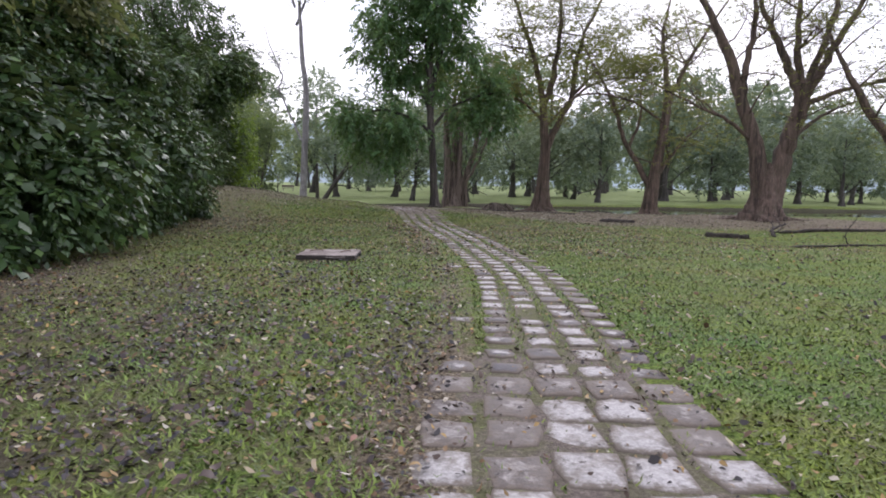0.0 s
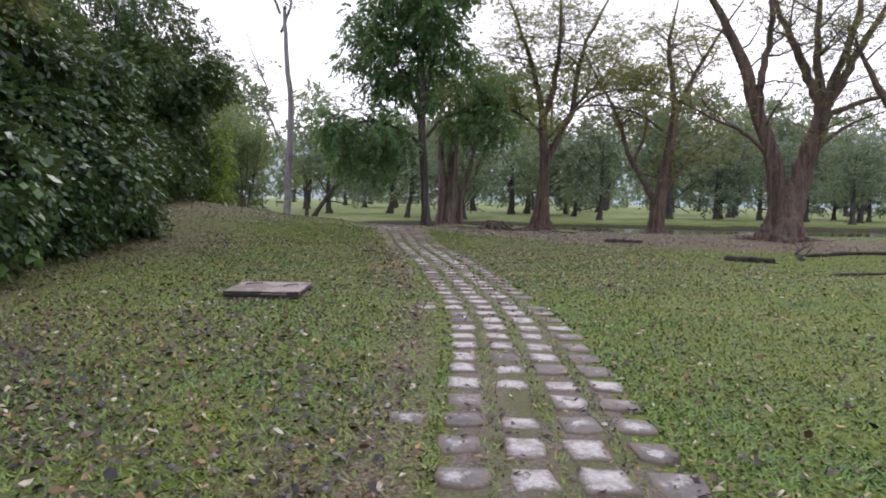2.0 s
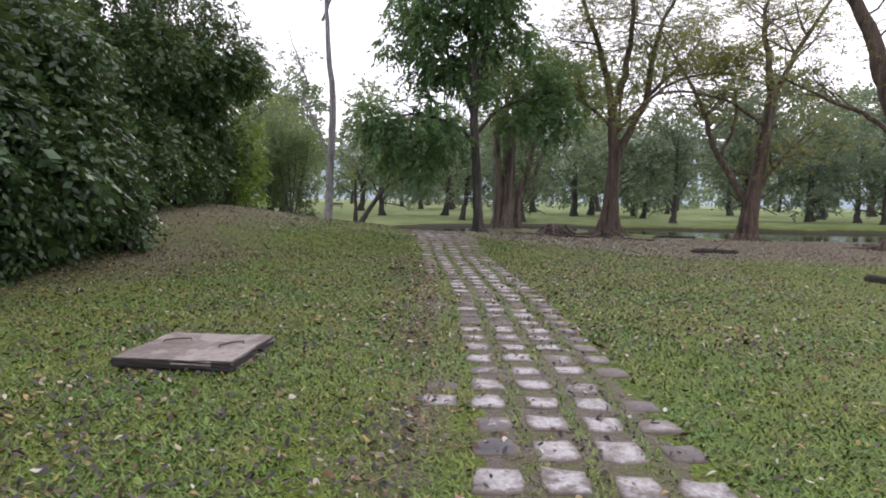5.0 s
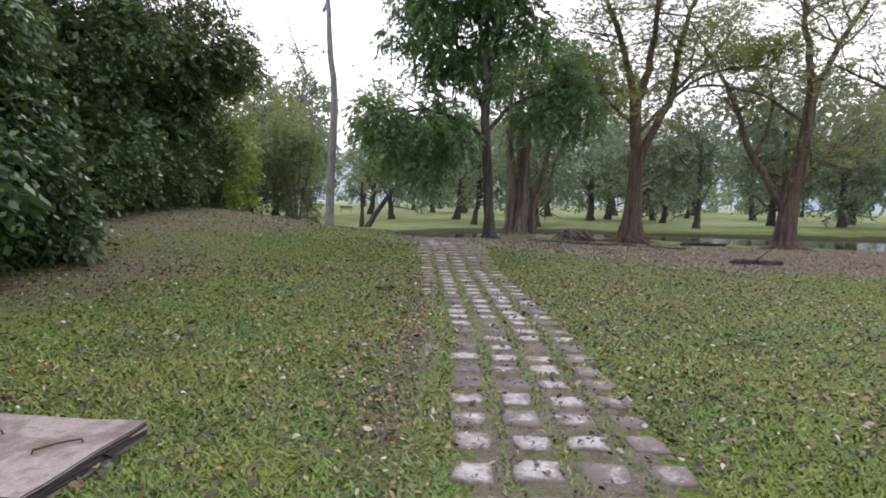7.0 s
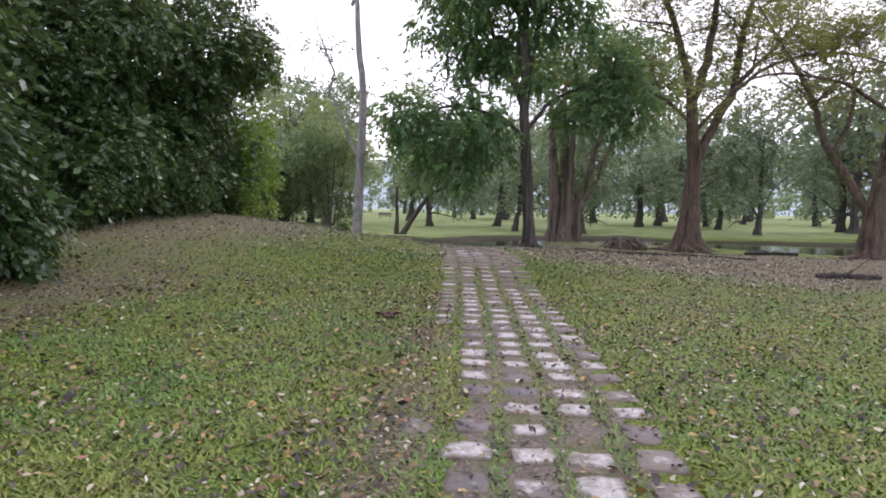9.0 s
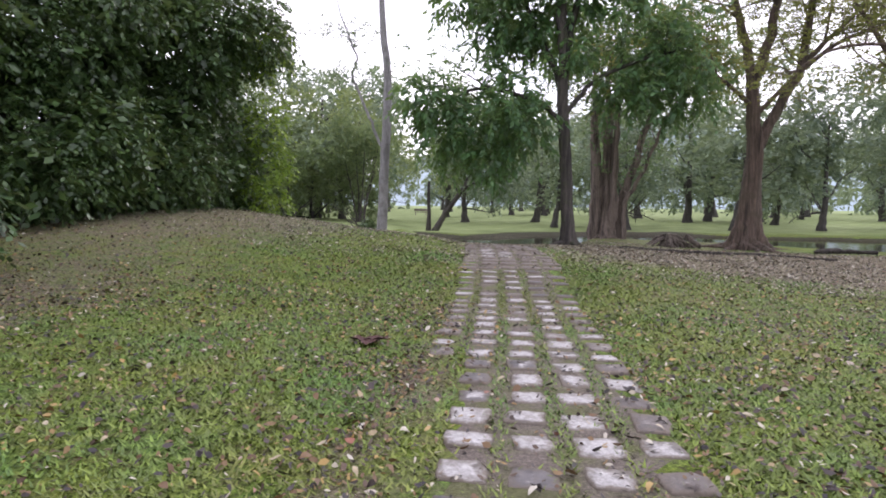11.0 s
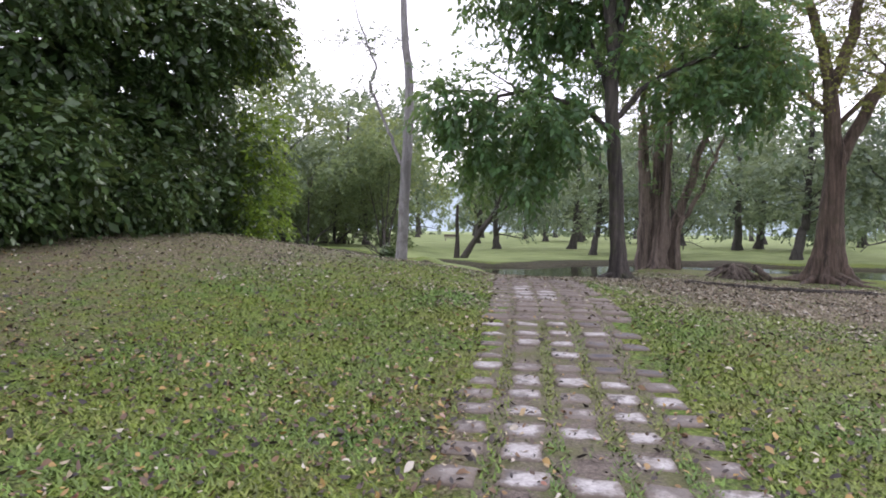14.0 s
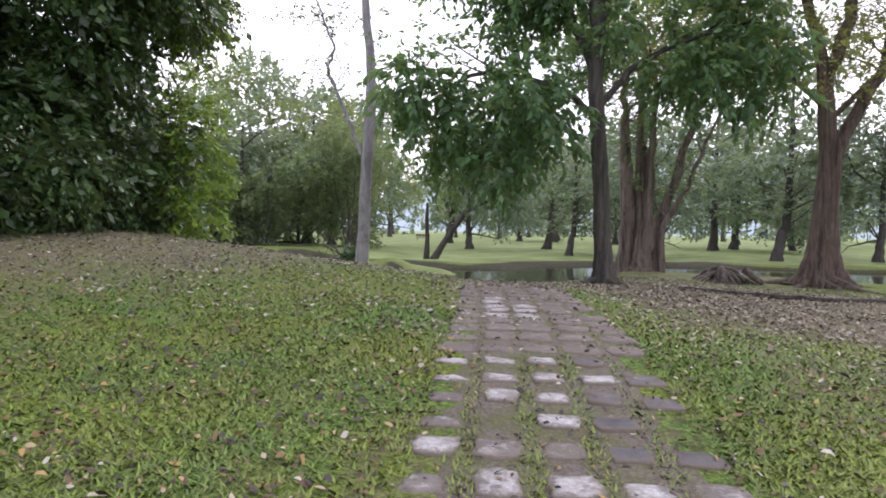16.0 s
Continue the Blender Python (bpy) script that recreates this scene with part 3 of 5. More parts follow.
tagged(new("backdrop", mesh_from("backdrop", hv, hf, M_HILL, True)), "distant wooded hills with pale blue haze in their colour", "hills", kind="structure")


# ---- trees ----
def noisy_line(pts, radii, rng, steps=5, wob=0.04):
    line, rad = curve_points(pts, radii, steps)
    line[1:] += rng.normal(size=line[1:].shape) * wob * np.array([1, 1, 0.3])
    return line, rad


def big_tree(name, x, y, label, bark, leaf_mat, seed, trunk, limbs, blobs=(), leaf=(0.2, 0.42), leaves=0, twigs=(6, 2.6), tip_leaves=0, flare=1.2, flare_h=0.6, sides=20, up=0.35, droop=0.5, lump=0.06, turn=0, blob_split=26, limb_lump=0.07, wob=0.035):
    """A tree from its trunk and limbs as lines of (x, y, z) with radii; leaves in blobs and on twig ends."""
    rng = np.random.default_rng(seed)
    ob = thing(name, x, y, gz(x, y) - 0.06, label, "tree", turn=turn)
    tips = []
    line, rad = noisy_line(*trunk, rng, 7, 0.01)
    part("trunk", Tubes().add(line, rad, sides, flare, 5, flare_h, lump, rng).mesh("trunk", bark), ob)
    for pts, radii in limbs:
        tb = Tubes()
        line, rad = noisy_line(pts, radii, rng, 5, wob)
        tb.add(line, rad, 12, lump=limb_lump, rng=rng)
        ln = twigs[1]
        branch_out(tb, line, rad, rng, 2, twigs[0], ln, tips, up)
        part("limb", tb.mesh("limb", bark), ob)
    vs, fs, base = [], [], 0
    if leaves:
        many = []
        for b in blobs:
            many += uneven(b, rng, blob_split, 0.25, 0.32, 0.85)
        c, d = lumps(many, leaves, rng, 0.5)
        v, f = sprays(c, d + np.array([0, 0, -0.2]), rng, 9, 0.5, leaf[0], leaf[1], droop)
        vs.append(v), fs.append(f + base)
        base += len(v)
    if tip_leaves:
        c = np.array([q[0] for q in tips])
        d = np.array([q[1] for q in tips])
        k = rng.integers(0, len(c), tip_leaves)
        c = c[k] + rng.normal(size=(tip_leaves, 3)) * np.array([0.7, 0.7, 0.2])
        d = d[k] + rng.normal(size=(tip_leaves, 3)) * 0.6
        d[:, 2] *= 0.4
        v, f = sprays(c, d, rng, 8, 0.42, leaf[0] * 0.7, leaf[1], 0.15)
        vs.append(v), fs.append(f + base)
    if vs:
        part("crown", mesh_from("crown", np.concatenate(vs), np.concatenate(fs), leaf_mat), ob)
    return ob


def roots(ob, bark, seed, r0, reach, count):
    """Surface roots that run out from a trunk over the ground."""
    rng = np.random.default_rng(seed)
    ox, oy, oz = ob.location
    for k in range(count):
        a = k * 2 * math.pi / count + rng.uniform(-0.4, 0.4)
        ln = reach * rng.uniform(0.6, 1.2)
        pts = []
        for s in np.linspace(0.12, 1, 6):
            a += rng.uniform(-0.16, 0.16)
            px, py = ln * s * math.cos(a), ln * s * math.sin(a)
            pts.append((px, py, gz(ox + px, oy + py) - oz + 0.42 * (1 - s) ** 3 - 0.3 * r0 * s))
        part("root", Tubes().add(pts, np.linspace(r0, r0 * 0.3, 6), 7, lump=0.1, rng=rng).mesh("root", bark), ob)


# tall broad-leaved tree beside the end of the path
tree_a = big_tree("broadleaf_tree", -0.5, 34.3, "tall broadleaf tree with dark trunk and drooping green crown", M_BARK_DARK, M_LEAF_BROAD, 11,
    ([(0, 0, 0), (-0.10, 0, 1.2), (-0.2, 0.05, 3), (-0.36, 0, 5.2), (-0.33, 0, 6.6), (-0.42, 0, 8.2), (-0.3, 0, 10.5)], [0.27, 0.22, 0.21, 0.2, 0.18, 0.14, 0.08]),
    [([(-0.3, 0, 5.2), (-0.75, 0.2, 6.6), (-1.5, 0.3, 8), (-2.2, 0.2, 10.5)], [0.15, 0.12, 0.09, 0.04]),
     ([(-0.35, 0, 6.4), (-0.1, 0.2, 8), (0.4, 0, 10), (0.5, 0, 12.5)], [0.16, 0.13, 0.09, 0.04]),
     ([(-0.35, 0, 6.4), (-0.6, -0.1, 8.5), (-1.0, 0, 12.5)], [0.14, 0.1, 0.04]),
     ([(-0.28, 0, 4.8), (0.7, 0.4, 5.9), (2.2, 0.6, 6.6), (3.6, 0.6, 6.9)], [0.1, 0.08, 0.06, 0.03]),
     ([(-0.25, 0, 4.4), (-1.4, -0.5, 5.2), (-3.2, -0.8, 5.6), (-4.6, -1, 5.0)], [0.09, 0.08, 0.06, 0.03])],
    [(-3.5, -0.8, 4.5, 2.6, 2.2, 2.1), (-2.3, 0.3, 10.4, 3.1, 2.9, 2.9), (0.9, 0.2, 11.4, 2.4, 2.6, 2.8), (2.4, 0.5, 6.3, 2.5, 2.0, 2.1), (-0.9, 0, 14.0, 3.6, 2.8, 2.4), (-2.2, 0.3, 7.9, 1.5, 1.6, 0.9)],
    (0.27, 0.46), 5200, (5, 1.8), 900, 0.9, 0.35, 16, droop=0.75)
roots(tree_a, M_BARK_DARK, 3, 0.1, 1.1, 8)

# clump of pale fluted stems behind it
stems = []
srng = np.random.default_rng(5)
for sx, sy, tx, tz, r in ((-0.42, 0, -0.8, 9.0, 0.36), (-0.04, 0.15, 0.0, 9.5, 0.34), (0.28, -0.08, 0.55, 9.0, 0.27), (0.6, 0.1, 2.6, 8.2, 0.26), (0.72, -0.2, 3.4, 7.5, 0.14)):
    sx, r = sx * 1.15, r * 0.8
    stems.append(([(sx * 1.1, sy, -0.4), (sx * 1.05, sy, 1.6), (sx + (tx - sx) * 0.3, sy * 1.3, tz * 0.42), (sx + (tx - sx) * 0.62, sy * 2, tz * 0.7), (tx, sy * 3, tz)], [r * 1.35, r, r * 0.85, r * 0.6, r * 0.25]))
clump = big_tree("multi_stemmed_tree", 0.75, 44.2, "multi-stemmed tree with pale tan fluted trunks and green crown", M_BARK_TAN, M_LEAF_BROAD, 12,
    ([(0, 0, -0.4), (0, 0, 0.2), (0, 0, 0.8), (0, 0.1, 1.5)], [0.55, 0.45, 0.28, 0.08]), stems,
    [(0.2, 0.5, 10.5, 3.6, 3.2, 2.6), (3.4, 0.5, 8.8, 3.0, 2.5, 2.2), (-2.2, 0.5, 9.2, 2.0, 2.0, 1.5)],
    (0.24, 0.44), 2300, (4, 2.2), 700, 0.8, 0.5, 24, lump=0.2, limb_lump=0.26, wob=0.045)
roots(clump, M_BARK_TAN, 4, 0.12, 1.3, 8)

# red-brown flared tree
tree_b = big_tree("raintree", 7.1, 43.0, "red-brown spreading tree with flared buttressed trunk and sparse olive leaves", M_BARK_RED, M_LEAF_OLIVE, 13,
    ([(0, 0, 0), (0.02, 0, 1.0), (0.1, 0, 2.6), (0.22, 0, 4.4), (0.1, 0, 5.6), (-0.05, 0, 7.6)], [0.56, 0.48, 0.40, 0.32, 0.27, 0.23]),
    [([(-0.05, 0, 7.3), (-0.6, 0.2, 10), (-1.5, 0.3, 12.5), (-2.9, 0.4, 16)], [0.22, 0.17, 0.12, 0.05]),
     ([(-0.03, 0, 7.3), (0.5, -0.3, 9.2), (0.8, -0.5, 12), (0.7, -0.4, 16.5)], [0.24, 0.19, 0.13, 0.05]),
     ([(0.2, 0, 4.3), (0.95, 0.3, 5.9), (1.9, 0.4, 8.0), (2.4, 0.4, 11.5), (4.5, 0.4, 16)], [0.26, 0.22, 0.18, 0.13, 0.05]),
     ([(1.9, 0.4, 8.0), (3.2, 1, 9.3), (5.2, 1.6, 11.5)], [0.13, 0.1, 0.04]),
     ([(0, 0, 6.2), (-1.6, -0.8, 7.4), (-3.8, -1.3, 8.0), (-5.6, -1.6, 7.0)], [0.1, 0.08, 0.06, 0.03]),
     ([(0.1, 0, 5.8), (2.4, -1.6, 8.2), (5, -2.4, 8.8), (7.8, -2.6, 8.0)], [0.1, 0.08, 0.06, 0.03])],
    (), (0.22, 0.42), 0, (9, 2.7), 6600, 1.1, 0.7, 40, up=0.2, lump=0.2)
roots(tree_b, M_BARK_RED, 6, 0.2, 2.4, 10)
tree_b.scale = (1.06, 1.06, 1.06)

# slender forked tree
tree_c = big_tree("raintree", 13.5, 38.5, "forked grey-brown spreading tree with sparse fine leaves", M_BARK_RED, M_LEAF_OLIVE, 14,
    ([(0, 0, 0), (0.05, 0, 0.8), (0.15, 0, 1.8), (0.35, 0, 3.2), (0.6, 0, 5.2), (0.75, 0, 7.2)], [0.44, 0.38, 0.34, 0.28, 0.25, 0.22]),
    [([(0.7, 0, 7.0), (0.5, 0, 8.6), (0.3, 0.2, 10.4), (0.8, 0.3, 13)], [0.17, 0.14, 0.1, 0.04]),
     ([(0.7, 0, 6.7), (1.3, -0.1, 8), (2.0, -0.2, 9.6), (4.0, -0.3, 12.8)], [0.15, 0.13, 0.1, 0.04]),
     ([(0.1, 0, 1.5), (-0.6, 0.2, 2.9), (-1.6, 0.3, 4.6), (-2.3, 0.3, 6.6), (-4.2, 0.4, 10)], [0.2, 0.16, 0.13, 0.1, 0.03]),
     ([(-1.3, 0.3, 4.0), (-0.6, 0.6, 6.0), (-0.8, 0.7, 8.0)], [0.1, 0.07, 0.02]),
     ([(0.2, 0, 2.2), (1.2, 0.4, 3.6), (2.4, 0.6, 5.0), (3.4, 0.8, 5.7)], [0.12, 0.09, 0.06, 0.02]),
     ([(0.6, 0, 5.5), (-1.6, -0.9, 6.6), (-4.2, -1.2, 6.9), (-6, -1.4, 6.0)], [0.08, 0.06, 0.05, 0.02])],
    (), (0.2, 0.4), 0, (7, 2.3), 2500, 0.7, 0.5, 32, up=0.2, lump=0.2)
roots(tree_c, M_BARK_RED, 8, 0.16, 2.2, 8)
tree_c.scale = (1.12, 1.12, 1.12)

# the great spreading tree
tree_d = big_tree("raintree", 16.2, 29.6, "huge grey-brown spreading tree with thick buttressed twin trunk", M_BARK_RED, M_LEAF_OLIVE, 15,
    ([(0, 0, 0), (0, 0, 0.6), (0.02, 0, 1.3), (0.05, 0, 2.0), (0.08, 0, 2.6), (0.1, 0, 2.9)], [0.78, 0.70, 0.62, 0.52, 0.3, 0.1]),
    [([(-0.2, 0, 0.7), (-0.38, 0, 2.2), (-0.85, 0, 4.3), (-1.6, 0.1, 6.2), (-2.3, 0.1, 8.2), (-3.6, 0.2, 10.6), (-5.4, 0.3, 13)], [0.5, 0.42, 0.34, 0.28, 0.23, 0.15, 0.06]),
     ([(-1.5, 0, 6.1), (-1.45, -0.2, 8), (-1.3, -0.3, 10), (-1.8, -0.2, 12.5)], [0.18, 0.15, 0.11, 0.05]),
     ([(0.22, 0, 0.6), (0.5, 0, 2.2), (0.95, 0, 4.2), (1.45, 0, 5.8), (1.35, 0, 6.9)], [0.56, 0.48, 0.4, 0.36, 0.27]),
     ([(1.2, 0, 6.5), (0.5, 0.3, 8.2), (-0.3, 0.4, 9.8), (-1.4, 0.5, 12.5)], [0.21, 0.18, 0.14, 0.05]),
     ([(1.35, 0, 6.7), (1.15, 0.3, 9.0), (1.25, 0.4, 13)], [0.20, 0.15, 0.06]),
     ([(1.5, 0, 6.4), (2.2, -0.2, 8.8), (2.7, -0.2, 10.8), (2.8, -0.2, 13)], [0.18, 0.15, 0.11, 0.05]),
     ([(1.6, 0, 6.2), (2.6, 0.2, 8.0), (3.6, 0.3, 9.8), (5.2, 0.4, 12.6)], [0.23, 0.19, 0.14, 0.05]),
     ([(1.6, 0, 5.8), (2.9, -0.4, 6.4), (4.4, -0.6, 6.8), (6.6, -0.8, 7.2)], [0.14, 0.11, 0.08, 0.03]),
     ([(1.4, 0, 4.4), (2.6, 0.6, 5.2), (3.8, 0.8, 5.8), (4.9, 1, 6.2)], [0.11, 0.08, 0.05, 0.02]),
     ([(-0.8, 0, 3.9), (-2.4, -0.6, 4.9), (-4.2, -0.8, 5.6), (-6, -1, 6.4)], [0.09, 0.08, 0.05, 0.02])],
    (), (0.2, 0.4), 0, (8, 2.4), 2200, 0.75, 0.8, 48, up=0.25, lump=0.2, limb_lump=0.16)
roots(tree_d, M_BARK_RED, 9, 0.2, 2.6, 11)

# tree whose limb leans in beside it
tree_f = big_tree("raintree", 23.4, 27.0, "grey-brown spreading tree with a long leaning limb", M_BARK_RED, M_LEAF_OLIVE, 16,
    ([(0, 0, 0), (0, 0, 1), (-0.1, 0, 2.2), (-0.2, 0, 3.2)], [0.6, 0.5, 0.45, 0.4]),
    [([(-0.2, 0, 2.0), (-1.8, 0, 2.6), (-3.2, 0.1, 4.0), (-4.8, 0.2, 6.2), (-6.2, 0.2, 8.6)], [0.3, 0.24, 0.2, 0.15, 0.05]),
     ([(-0.2, 0, 3.0), (0.2, 0.3, 6), (1.2, 0.4, 10)], [0.3, 0.22, 0.06]),
     ([(-0.2, 0, 3.0), (-1.4, 0.3, 6.6), (-1.8, 0.4, 10.5)], [0.26, 0.18, 0.05])],
    (), (0.2, 0.4), 0, (8, 2.4), 900, 0.9, 0.6, 20, up=0.2, lump=0.1)

# slim pale tree behind the mound
tree_s = big_tree("slim_tree", -9.2, 38.2, "slim pale grey tree with bare trunk and thin side branch", M_BARK_PALE, M_LEAF_SHRUB, 17,
    ([(0, 0, 0), (0.06, 0, 1.6), (0.12, 0, 3.4), (0.24, 0, 5.9), (0.22, 0, 7.9), (0.02, 0, 9.6), (-0.12, 0, 13)], [0.25, 0.22, 0.21, 0.2, 0.17, 0.15, 0.1]),
    [([(0.05, 0, 4.2), (-0.6, 0.1, 5.4), (-1.05, 0.1, 6.5), (-1.42, 0, 7.5), (-1.28, 0, 8.5), (-1.75, 0, 9.6), (-2.4, 0, 11.5)], [0.07, 0.065, 0.06, 0.055, 0.05, 0.04, 0.02]),
     ([(-0.35, 0, 11.5), (0.2, 0, 13), (0.6, 0, 15.5)], [0.09, 0.07, 0.03]),
     ([(-0.4, 0, 12.6), (-0.9, 0, 14), (-1.1, 0, 16)], [0.09, 0.07, 0.03])],
    (), (0.22, 0.4), 0, (5, 1.0), 520, 0.35, 0.4, 14, lump=0.04)

# dead trunk and leaning tree across the water
post = thing("dead_trunk", -11.6, 53.6, gz(-11.6, 53.6) - 0.05, "thin dark dead tree trunk standing upright", "tree trunk")
part("trunk", Tubes().add([(0, 0, 0), (0.03, 0, 1.3), (-0.02, 0, 2.6), (0.02, 0, 3.6)], [0.16, 0.13, 0.12, 0.09], 9, 0.3, 4, 0.3, 0.1, np.random.default_rng(2)).mesh("trunk", M_DEADWOOD), post)
lean = big_tree("leaning_tree", -11.2, 53.8, "dark leaning tree with a low dense crown over the water", M_BARK_DARK, M_LEAF_FAR_DARK, 18,
    ([(0, 0, 0), (0.6, 0, 1.0), (1.5, 0, 2.3), (2.3, 0, 3.4)], [0.26, 0.2, 0.18, 0.15]),
    [([(2.2, 0, 3.2), (2.6, 0, 4.6), (2.7, 0, 6.5)], [0.12, 0.08, 0.03]), ([(2.0, 0, 3.0), (3.6, 0.2, 3.8), (5.6, 0.3, 3.6)], [0.11, 0.08, 0.03])],
    [(4.6, 0.3, 3.5, 2.6, 2.0, 1.5), (3.0, 0.2, 6.0, 2.4, 2.0, 1.6)], (0.22, 0.4), 900, (4, 1.6), 150, 0.4, 0.4, 12)


# ---- hedge-like thickets on the bank ----
def thicket(name, x, y, label, mat, seed, blobs, count, leaf, stems_at, split, lime=(), width=0.5):
    rng = np.random.default_rng(seed)
    ob = thing(name, x, y, gz(x, y) - 0.05, label, "shrub")
    for sx, sy, h in stems_at:
        tb, tips = Tubes(), []
        line, rad = noisy_line([(sx, sy, gz(x + sx, y + sy) - gz(x, y)), (sx + rng.uniform(-0.3, 0.3), sy, h * 0.4), (sx + rng.uniform(-0.6, 0.6), sy + rng.uniform(-0.5, 0.5), h)], [0.12, 0.09, 0.03], rng, 4)
        tb.add(line, rad, 7)
        branch_out(tb, line, rad, rng, 1, 7, 1.9, tips, 0.3)
        part("stem", tb.mesh("stem", M_BARK_DARK), ob)
    many = []
    for b in blobs:
        many += uneven(b, rng, split, 0.33)
    c, d = lumps(many, count, rng, 0.3, 0.78)
    low = gz(x, y)
    keep = c[:, 2] + low > ground_z(c[:, 0] + x, c[:, 1] + y) + 0.05
    c, d = c[keep], d[keep]
    v, f = sprays(c, d + np.array([0, 0, -0.25]), rng, 10, leaf * 3.2, leaf, width, 0.55)
    part("crown", mesh_from("crown", v, f, mat), ob)
    c, d = lumps([(q[0], q[1], q[2], q[3] * 0.84, q[4] * 0.84, q[5] * 0.84) for q in many], count // 3, rng, 0.5, 0.5)
    keep = (c[:, 2] + low > ground_z(c[:, 0] + x, c[:, 1] + y) + 0.2) & (c[:, 2] < 6.3)
    v, f = sprays(c[keep], d[keep], rng, 8, leaf * 4, leaf * 1.7, 0.6, 0.5)
    part("inner_foliage", mesh_from("inner_foliage", v, f, mat), ob)
    if lime:
        c, d = lumps(lime, 420, rng, 0.6)
        v, f = sprays(c, d, rng, 9, leaf * 3.2, leaf * 1.15, 0.45, 0.5)
        part("foliage", mesh_from("foliage", v, f, M_LEAF_LIME), ob, "lime-green young leaves")
    return ob


thicket("thicket", -8.6, 13.5, "dense dark green broad-leaved thicket on the lawn's edge", M_LEAF_HEDGE, 21,
    [(0.1, -4.6, 1.7, 2.2, 2.4, 2.3), (0.2, -1.4, 2.0, 2.25, 2.4, 2.5), (0.1, 1.8, 2.0, 2.15, 2.4, 2.5), (-0.3, 4.4, 1.9, 1.9, 1.9, 2.3), (-0.9, 3.6, 4.2, 2.0, 2.0, 1.9), (-1.2, 0.2, 4.4, 2.1, 3.4, 1.6)],
    15000, 0.155, [(-0.6, -4.4, 4.5), (-0.5, -1.2, 5.5), (-0.7, 2.0, 5.5), (-0.9, 4.2, 4.5)], 16)
thicket("thicket", -13.2, 27.0, "tall dark green thicket on the leaf-strewn mound", M_LEAF_SHRUB, 22,
    [(0.6, -2.6, 1.7, 2.5, 2.6, 2.3), (0.7, 1.0, 1.7, 2.4, 2.6, 2.3), (0.4, 3.6, 1.6, 2.0, 1.9, 2.2), (-1.8, -4.4, 2.2, 2.6, 2.6, 2.8), (0.2, -2.2, 4.8, 2.7, 2.8, 2.4), (0.4, 1.4, 4.9, 2.7, 2.8, 2.4), (0.2, -1.4, 8.0, 2.9, 3.0, 2.4), (1.7, 2.4, 6.0, 2.4, 2.6, 1.9), (0.7, 2.2, 8.0, 1.9, 2.4, 1.6), (-1.4, 0, 10.6, 2.6, 3.4, 1.9)],
    19500, 0.16, [(0, -3, 7), (0.2, 0, 8), (0.2, 2.8, 7), (-1.8, -4.6, 5)], 16,
    lime=[(2.5, 4.1, 1.2, 0.6, 0.8, 1.5), (2.6, 4.0, 3.0, 0.5, 0.7, 1.1), (2.9, 3.4, 5.4, 0.5, 0.9, 0.6)])
thicket("drooping_shrub", -10.0, 12.6, "tall olive-green shrub drooping over the dark thicket", M_LEAF_DROOP, 24,
    [(0.2, -3.0, 5.2, 2.3, 2.6, 2.0), (0.5, 0.8, 5.6, 2.3, 2.6, 2.0), (-0.6, -1, 7.4, 2.8, 3.6, 1.8)],
    5200, 0.17, [(-0.2, -2.4, 6.5), (0, 0.8, 7)], 14, width=0.36)
thicket("low_bush", -12.0, 43.2, "small dark bush on the lawn beyond the slim tree", M_LEAF_SHRUB, 25, [(0, 0, 0.35, 0.35, 0.35, 0.45)], 160, 0.1, [(0, 0, 0.5)], 6)
thicket("thicket", -11.4, 18.6, "dark green thicket between the two larger ones", M_LEAF_SHRUB, 23,
    [(-0.6, 0.6, 1.9, 2.1, 2.0, 2.4), (-1.2, 1.6, 4.6, 2.4, 2.4, 2.4), (-1.6, -0.6, 4.8, 2.5, 2.6, 2.6), (-2.2, 1.4, 7.4, 2.6, 2.6, 2.2)],
    6500, 0.19, [(-0.8, 0.4, 5.5), (-1.4, 1.4, 6.5)], 14)


# ---- woods beyond the pond ----
def wood_tree(name, label, seed, leaf_mat, height, spread, clear, trunk_r, count, leaf):
    rng = np.random.default_rng(seed)
    ob = thing(name, 0, 0, -60, label, "tree", "trees on the lawn beyond the pond")
    bend = rng.uniform(-0.4, 0.4, 2)
    line, rad = noisy_line([(0, 0, 0), (bend[0] * 0.5, bend[1] * 0.5, clear * 0.6), (bend[0], bend[1], clear), (bend[0] * 1.4, bend[1], height * 0.75)], [trunk_r, trunk_r * 0.8, trunk_r * 0.7, trunk_r * 0.2], rng, 4, 0.04)
    tb, tips = Tubes(), []
    tb.add(line, rad, 9, 0.8, 5, 0.4, 0.08, rng)
    branch_out(tb, line, rad * 1.6, rng, 1, 6, spread * 0.75, tips, 0.3, 0.3)
    part("trunk", tb.mesh("trunk", M_BARK_FAR), ob)
    blobs = []
    for k in range(9):
        a = rng.uniform(0, 6.3)
        r = spread * rng.uniform(0.2, 0.62)
        z = rng.uniform(clear + 0.4, height - 1.0)
        blobs.append((bend[0] + r * math.cos(a), bend[1] + r * math.sin(a), z, spread * rng.uniform(0.32, 0.5), spread * rng.uniform(0.32, 0.5), rng.uniform(0.9, 1.6) * height / 10))
    many = []
    for b in blobs:
        many += uneven(b, rng, 6, 0.42)
    c, d = lumps(many, count, rng, 0.5)
    v, f = sprays(c, d, rng, 8, leaf * 2.2, leaf, 0.55, 0.15, 1.1)
    part("crown", mesh_from("crown", v, f, leaf_mat), ob)
    return ob


